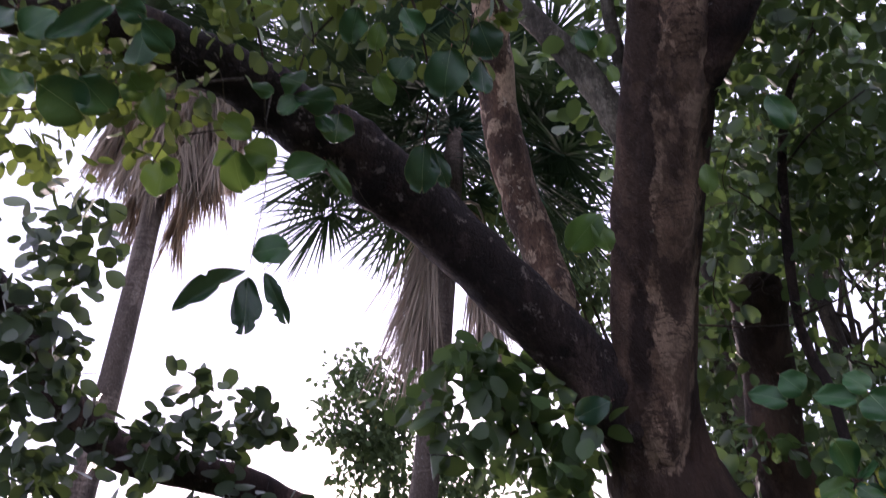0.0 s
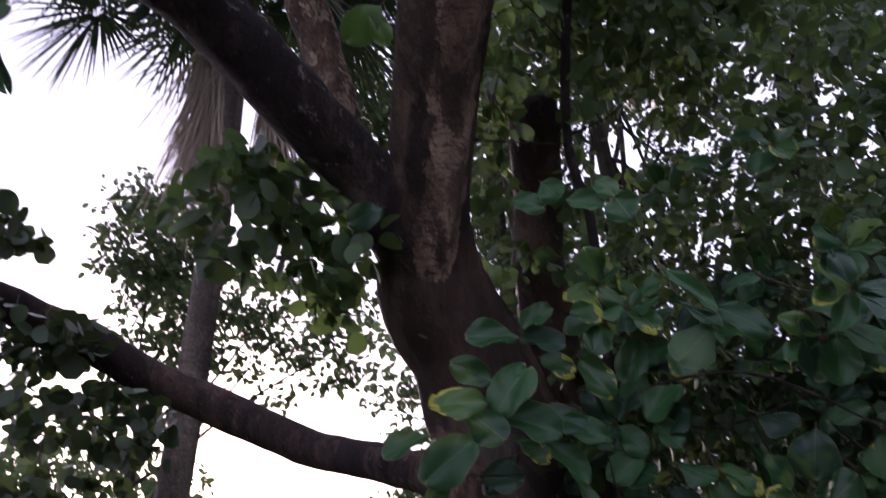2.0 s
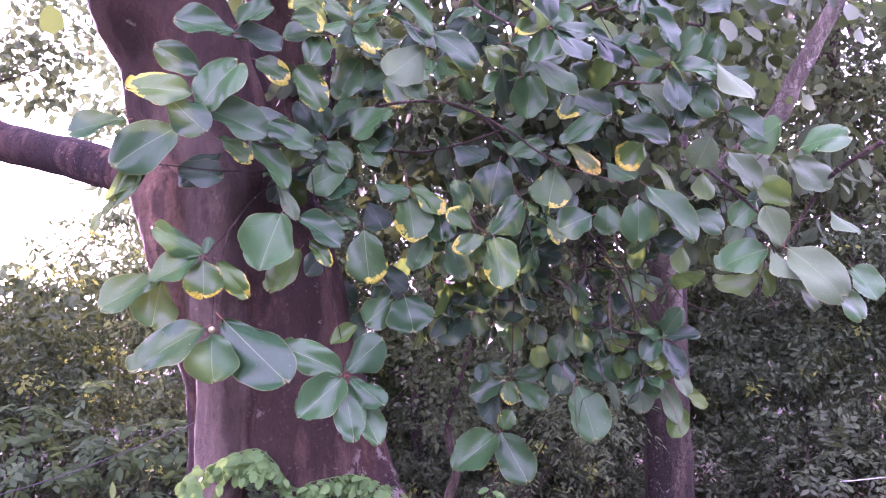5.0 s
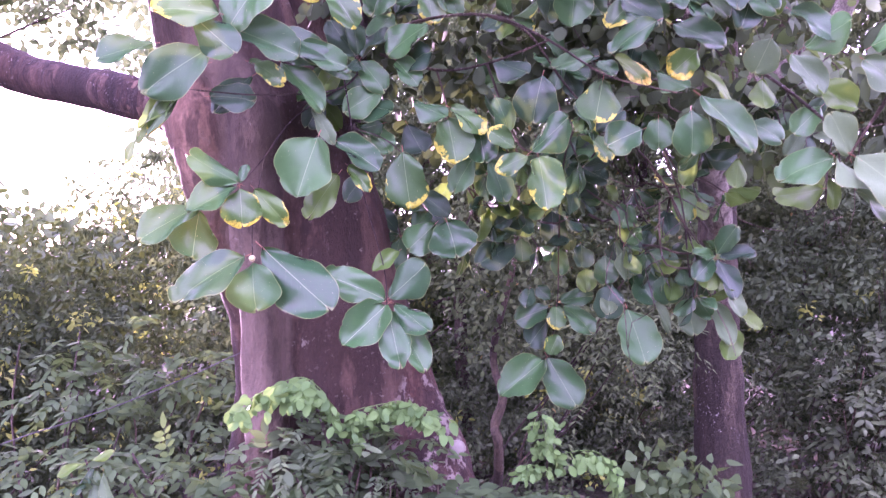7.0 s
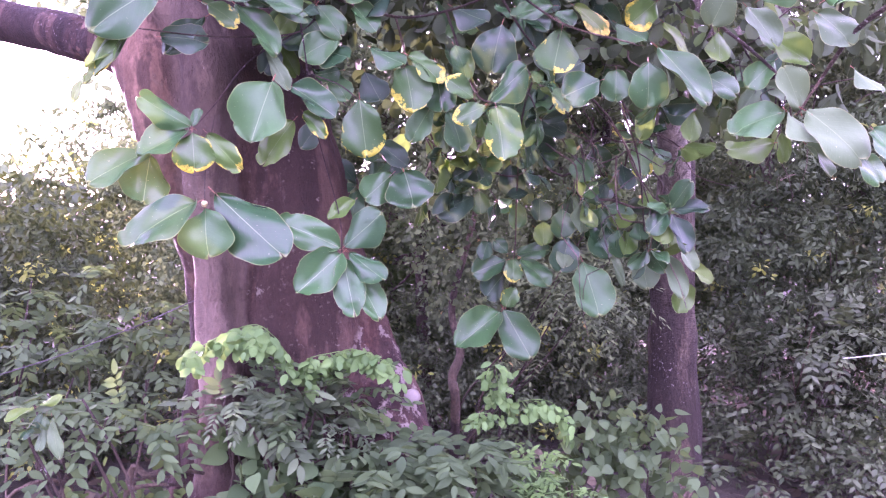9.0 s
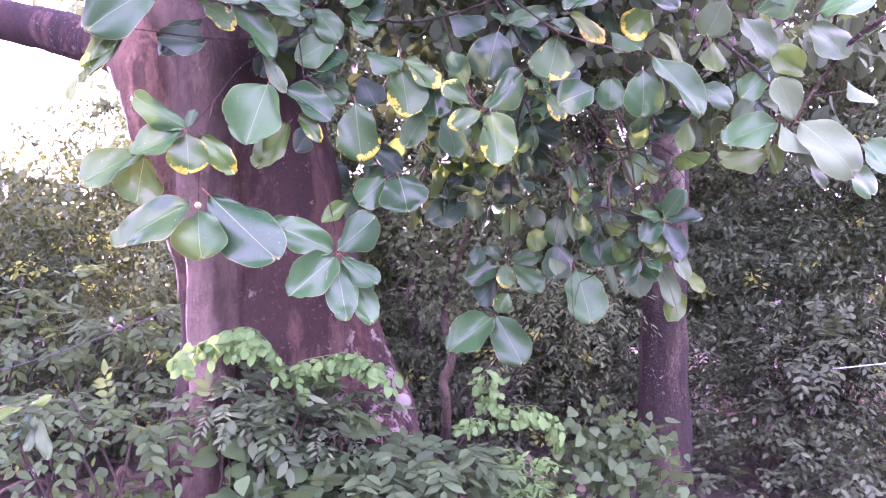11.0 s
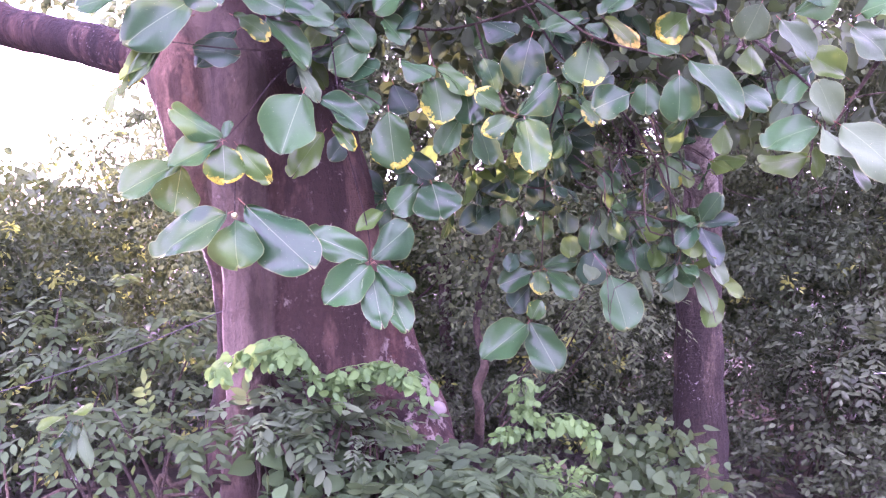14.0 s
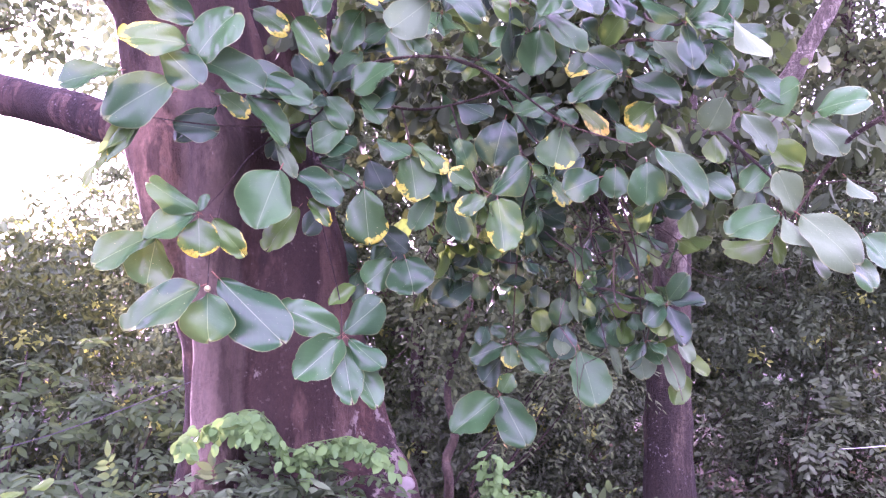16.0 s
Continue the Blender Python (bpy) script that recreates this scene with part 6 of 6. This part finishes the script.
bush((1.3, 2.6, 0), [((1.329, 2.818, 1.233), (0.15, 0.12, 0.08), 13), ((1.463, 2.747, 1.175), (0.17, 0.12, 0.09), 18), ((1.272, 2.889, 1.311), (0.1, 0.1, 0.06), 7), ((1.607, 2.69, 1.218), (0.12, 0.1, 0.06), 9)],
     8, 0.052, FOLIAGE_BLUE, "slender shrub with dull green leaflets against the trunk", 107, "pointed", "shrub", "undergrowth", 6, 0.16, 9)
bush((1.9, 2.6, 0), [((1.695, 2.518, 1.013), (0.24, 0.15, 0.1), 44), ((1.875, 2.386, 0.973), (0.2, 0.15, 0.1), 36), ((1.571, 2.546, 0.907), (0.2, 0.15, 0.06), 22), ((1.904, 2.325, 0.882), (0.16, 0.12, 0.06), 14)],
     8, 0.074, FOLIAGE_BLUE, "low shrub with drooping grey-green leaves", 102, "pointed", "shrub", "undergrowth", 8, 0.13, 9)
bush((2.45, 2.9, 0), [((2.176, 2.369, 0.854), (0.13, 0.12, 0.07), 22), ((2.278, 2.262, 0.82), (0.1, 0.1, 0.05), 12), ((2.253, 2.41, 0.937), (0.07, 0.08, 0.04), 7)],
     8, 0.042, FOLIAGE_YOUNG, "small bright green plant among darker shrubs", 108, "slim", "plant", "undergrowth", 5, 0.1, 9)
bush((2.6, 2.7, 0), [((2.297, 2.514, 0.787), (0.16, 0.15, 0.1), 18), ((2.531, 2.336, 0.87), (0.16, 0.15, 0.13), 22), ((2.674, 2.201, 0.913), (0.16, 0.15, 0.16), 26), ((2.604, 2.33, 1.032), (0.1, 0.1, 0.1), 7), ((2.725, 2.103, 0.839), (0.1, 0.1, 0.1), 6), ((2.348, 2.306, 0.748), (0.3, 0.15, 0.1), 14)],
     9, 0.053, FOLIAGE_BLUE, "climbing plant with soft dull green heart-shaped leaves", 103, "heart", "vine", "undergrowth")
bush((0.5, 3.5, 0), [((0.889, 3.503, 0.768), (0.3, 0.2, 0.12), 9), ((1.37, 2.881, 0.937), (0.14, 0.1, 0.1), 6)], 8, 0.075, FOLIAGE_BLUE, "low soft-leaved plant on the woodland floor", 104, "heart", "plant", "undergrowth")
# Leaf colour includes the shade that falls on this shrub.
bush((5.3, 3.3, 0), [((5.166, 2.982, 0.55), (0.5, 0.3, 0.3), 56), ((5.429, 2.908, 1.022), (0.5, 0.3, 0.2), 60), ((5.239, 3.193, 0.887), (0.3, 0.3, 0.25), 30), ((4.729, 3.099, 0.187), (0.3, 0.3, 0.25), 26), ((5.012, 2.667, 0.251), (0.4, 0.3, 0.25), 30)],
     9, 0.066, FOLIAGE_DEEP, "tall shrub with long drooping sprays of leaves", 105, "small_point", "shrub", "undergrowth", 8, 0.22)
bush((3.2, 4.6, 0), [((3.76, 3.66, 1.36), (0.42, 0.3, 0.3), 120), ((3.5, 3.815, 0.95), (0.3, 0.3, 0.3), 24)],
     9, 0.05, FOLIAGE_FAR, "overhanging shrub with feathery sprays", 106, "slim", "shrub", "undergrowth", 8, 0.26)


bush((1.45, 2.6, 0), [((1.33, 2.75, 1.22), (0.13, 0.1, 0.1), 13), ((1.47, 2.72, 1.22), (0.13, 0.1, 0.1), 17), ((1.43, 2.7, 1.11), (0.18, 0.1, 0.07), 15), ((1.2, 2.82, 1.2), (0.12, 0.08, 0.06), 6)],
     8, 0.068, FOLIAGE_DULL, "leafy shrub with dusty drooping leaves hiding the foot of the trunk", 111, "pointed", "shrub", "undergrowth", 7, 0.1, 7)
bush((1.35, 2.7, 0), [((1.36, 2.74, 1.2), (0.2, 0.1, 0.14), 30), ((1.55, 2.68, 1.08), (0.2, 0.1, 0.08), 26), ((1.2, 2.82, 1.2), (0.12, 0.1, 0.07), 8)],
     8, 0.036, FOLIAGE_DULL, "thin shrub with small dusty leaves", 114, "slim", "shrub", "undergrowth", 6, 0.09, 9)
bush((1.4, 2.75, 0), [((1.3, 2.78, 0.96), (0.16, 0.1, 0.09), 9), ((1.47, 2.72, 0.94), (0.16, 0.1, 0.09), 10), ((1.22, 2.87, 1.04), (0.06, 0.05, 0.05), 3), ((1.62, 2.6, 0.86), (0.14, 0.1, 0.06), 6)],
     9, 0.085, FOLIAGE_LIGHT, "low plant with broad soft green leaves among the stems", 112, "heart", "plant", "undergrowth", 6)


for base, tip, width, kind in (((0.623, 2.889, 1.236), (0.598, 2.864, 1.128), 0.04, "pale"), ((0.636, 2.865, 1.23), (0.639, 2.821, 1.104), 0.042, "pale"), ((0.614, 2.902, 1.244), (0.554, 2.889, 1.166), 0.036, "plain"), ((0.59, 2.899, 1.263), (0.505, 2.872, 1.246), 0.034, "bright"),
                               ((0.606, 2.898, 1.268), (0.674, 2.885, 1.29), 0.03, "bright")):
    leaf(base, tip, width, kind, None, low_shrub)
bush((0.8, 3.0, 0), [((0.84, 3.0, 0.86), (0.12, 0.08, 0.07), 7), ((0.74, 3.02, 0.78), (0.14, 0.08, 0.05), 6)], 7, 0.07, FOLIAGE_LIGHT, "small broad-leaved plant over the leaf litter", 115, "oval", "plant", "undergrowth", 5)
for start, mid, end in (((0.5, 3.6, 0.0), (0.85, 3.45, 0.72), (1.2, 3.35, 0.8)), ((1.25, 3.6, 0.0), (0.95, 3.5, 0.7), (0.55, 3.5, 0.55)), ((0.2, 3.9, 0.0), (0.6, 3.7, 0.75), (1.1, 3.6, 0.62))):
    dead = thing("fallen_branch", start, "bent dead branch arching over the forest floor", "branch", "dead branches")
    limb("branch", [(start, 0.012), (mid, 0.009), (end, 0.005)], TWIG, dead, sides=7, steps=8, lumps=0.2, seed=start[0])
fallen = thing("fallen_branch", (0.952, 3.097, 0.875), "thin brown dead branch arching over the leaf litter", "branch", "dead branches")
limb("branch", [((0.75, 2.75, -0.03), 0.014), ((0.894, 3.057, 0.879), 0.012), ((0.957, 3.009, 0.937), 0.011), ((1.042, 2.971, 0.951), 0.009), ((1.137, 2.937, 0.929), 0.006)], TWIG, fallen, sides=8, lumps=0.15)
limb("branch", [((0.908, 3.057, 0.888), 0.008), ((0.991, 3.009, 0.897), 0.007), ((1.078, 2.962, 0.889), 0.004)], TWIG, fallen, sides=7, lumps=0.15)


def fern_spray(points, count, size, parent, seed):
    """A bright young compound leaf: an arching stalk with side stalks of small drooping leaflets in pairs."""
    rng = np.random.default_rng(seed)
    line = smooth_line([(*p, 0.004) for p in points], 12)[:, :3]
    stalk = limb("compound_leaf", [(p, 0.0018) for p in points], FOLIAGE_YOUNG, parent, sides=5, steps=4, lumps=0.0)
    at = np.linspace(2, len(line) - 1, count).astype(int)
    way = unit(np.gradient(line, axis=0))[at]
    side = unit(np.cross(way, (0, 0, 1.0)))
    bs, ws, fs, ss = [], [], [], []
    for sign in (1.0, -1.0):
        reach = size * rng.uniform(0.7, 1.15, count)
        hang = unit(side * sign * rng.uniform(0.25, 0.9, (count, 1)) + way * 0.35 + np.column_stack([np.zeros(count), np.zeros(count), -rng.uniform(0.5, 1.3, count)]))
        for k in range(2):
            s = (k + 0.6) / 2
            for turn in (1.0, -1.0):
                across = unit(np.cross(hang, np.tile((0.25, -0.9, 0.4), (count, 1))))
                bs.append(line[at] + hang * (reach * s)[:, None] + rng.normal(size=(count, 3)) * 0.009)
                ws.append(across * turn * 0.6 + hang * 0.8 + rng.normal(size=(count, 3)) * 0.3)
                fs.append(np.tile((-0.3, -0.75, 0.6), (count, 1)) + rng.normal(size=(count, 3)) * 0.5)
                ss.append(size * 0.82 * (1.1 - 0.35 * s) * rng.uniform(0.6, 1.25, count))
    foliage("foliage", leaf_arrays(np.vstack(bs), np.vstack(ws), np.vstack(fs), np.concatenate(ss), "toothed"), FOLIAGE_YOUNG, stalk)


young = thing("young_shrub", (1.35, 2.55, 0.0), "spindly shrub with bright young compound leaves", "shrub", "undergrowth")
limb("stem", [((1.35, 2.55, -0.05), 0.014), ((1.403, 2.698, 0.939), 0.012), ((1.406, 2.71, 1.079), 0.01), ((1.366, 2.75, 1.241), 0.007), ((1.321, 2.785, 1.424), 0.005)], TWIG, young, sides=7)
limb("stem", [((1.406, 2.71, 1.079), 0.009), ((1.473, 2.697, 1.215), 0.007), ((1.568, 2.657, 1.333), 0.005)], TWIG, young, sides=7)
limb("stem", [((1.406, 2.703, 0.989), 0.01), ((1.477, 2.666, 0.975), 0.012), ((1.542, 2.619, 0.933), 0.01)], TWIG, young, sides=7)
fern_spray([(1.357, 2.77, 1.422), (1.286, 2.775, 1.479), (1.176, 2.779, 1.459), (1.051, 2.786, 1.403)], 13, 0.07, young, 1)
fern_spray([(1.403, 2.731, 1.321), (1.294, 2.714, 1.456), (1.222, 2.685, 1.448)], 9, 0.06, young, 2)
fern_spray([(1.476, 2.698, 1.317), (1.559, 2.637, 1.379), (1.615, 2.572, 1.372), (1.687, 2.497, 1.325)], 16, 0.065, young, 3)
fern_spray([(1.467, 2.683, 1.239), (1.43, 2.691, 1.345), (1.528, 2.619, 1.381)], 9, 0.06, young, 4)
young2 = thing("young_shrub", (2.35, 2.75, 0.0), "small upright shrub with bright young compound leaves", "shrub", "undergrowth")
limb("stem", [((2.35, 2.75, -0.05), 0.012), ((2.151, 2.51, 0.818), 0.009), ((2.175, 2.521, 1.059), 0.004), ((2.156, 2.514, 1.197), 0.004)], TWIG, young2, sides=7)
fern_spray([(2.165, 2.51, 1.11), (2.28, 2.41, 1.14), (2.37, 2.39, 1.09), (2.405, 2.38, 1.01)], 9, 0.065, young2, 5)
fern_spray([(2.165, 2.515, 1.13), (2.115, 2.46, 1.22), (2.09, 2.44, 1.29)], 8, 0.052, young2, 6)
fern_spray([(2.16, 2.515, 1.07), (2.03, 2.43, 1.12), (1.97, 2.41, 1.13)], 6, 0.045, young2, 7)
sapling = thing("sapling", (3.1, 4.2, 0.0), "thin crooked sapling stem in the undergrowth", "sapling")
limb("stem", [((3.1, 4.2, -0.05), 0.03), ((2.733, 3.626, 0.787), 0.027), ((2.74, 3.666, 0.936), 0.026), ((2.797, 3.664, 1.089), 0.024), ((2.81, 3.762, 1.331), 0.02), ((2.968, 3.754, 1.842), 0.016), ((3.044, 3.796, 2.334), 0.012)], TWIG, sapling, sides=9, lumps=0.15)
foliage("leaves", cloud(np.random.default_rng(77), [((2.939, 3.771, 1.713), (0.4, 0.3, 0.5), 60), ((3.044, 3.796, 2.334), (0.5, 0.3, 0.3), 60)], 18, 0.042, "far_wide", 0.4, 0.2), FOLIAGE_FAR, sapling)

# ---------------------------------------------------------------- small things
cable = thing("cable", (0.44, 3.664, 1.196), "thin black cable slung across the bushes to the trunk", "cable")
limb("line", [((-1.021, 4.411, 0.819), 0.0022), ((-0.007, 4.03, 1.03), 0.0022), ((0.441, 3.667, 1.213), 0.0022), ((0.734, 3.458, 1.322), 0.0022), ((0.989, 3.277, 1.439), 0.0022), ((1.188, 3.135, 1.543), 0.0022), ((1.374, 3.09, 1.6), 0.0022)], CABLE, cable, sides=6, lumps=0.0)
pole = thing("white_pole", (4.792, 2.578, 0.974), "thin white painted metal pole lying among the branches", "pole")
limb("tube", [((4.788, 2.586, 0.977), 0.0028), ((4.756, 2.445, 1.016), 0.0028), ((4.716, 2.098, 1.114), 0.0028), ((4.565, 1.424, 1.301), 0.0028)], WHITE_PAINT, pole, sides=10, lumps=0.0)
fungus = thing("bracket_fungus", (1.925, 2.779, 1.122), "round pale bracket fungus on the trunk", "fungus")
limb("cap", [((1.951, 2.83, 1.104), 0.008), ((1.92, 2.77, 1.125), 0.022), ((1.913, 2.755, 1.131), 0.03), ((1.908, 2.746, 1.133), 0.024)], FUNGUS, fungus, sides=14, steps=3, lumps=0.5)
bud = thing("flower_bud", (1.099, 2.733, 1.908), "small round green bud in a rosette of leaves", "bud")
limb("ball", [((1.103, 2.748, 1.906), 0.004), ((1.1, 2.738, 1.906), 0.011), ((1.096, 2.726, 1.906), 0.01), ((1.094, 2.719, 1.906), 0.003)], BUD, bud, sides=10, steps=3, lumps=0.0)

# ---------------------------------------------------------------- unseen trees added behind the viewer to darken the leaves' light
for i in range(9):
    r = random.Random(400 + i)
    a = radians(110 + i * 17.5)
    d = r.uniform(12, 14)
    x, y, h = d * math.sin(a), d * math.cos(a), r.uniform(5.5, 7.5)
    blobs = [((x + r.uniform(-1.5, 1.5), y + r.uniform(-1.0, 1.0), h * (k + 0.7) / 7), (r.uniform(1.6, 2.2), 1.2, r.uniform(0.6, 1.0)), 40) for k in range(7)]
    wood_tree("wood_tree", (x, y, 0), h * 0.9, 0.16, (r.uniform(-0.4, 0.4), 0), blobs, 9, 0.34, FOLIAGE_FAR, "unseen tree added behind the viewer for shade", 400 + i)
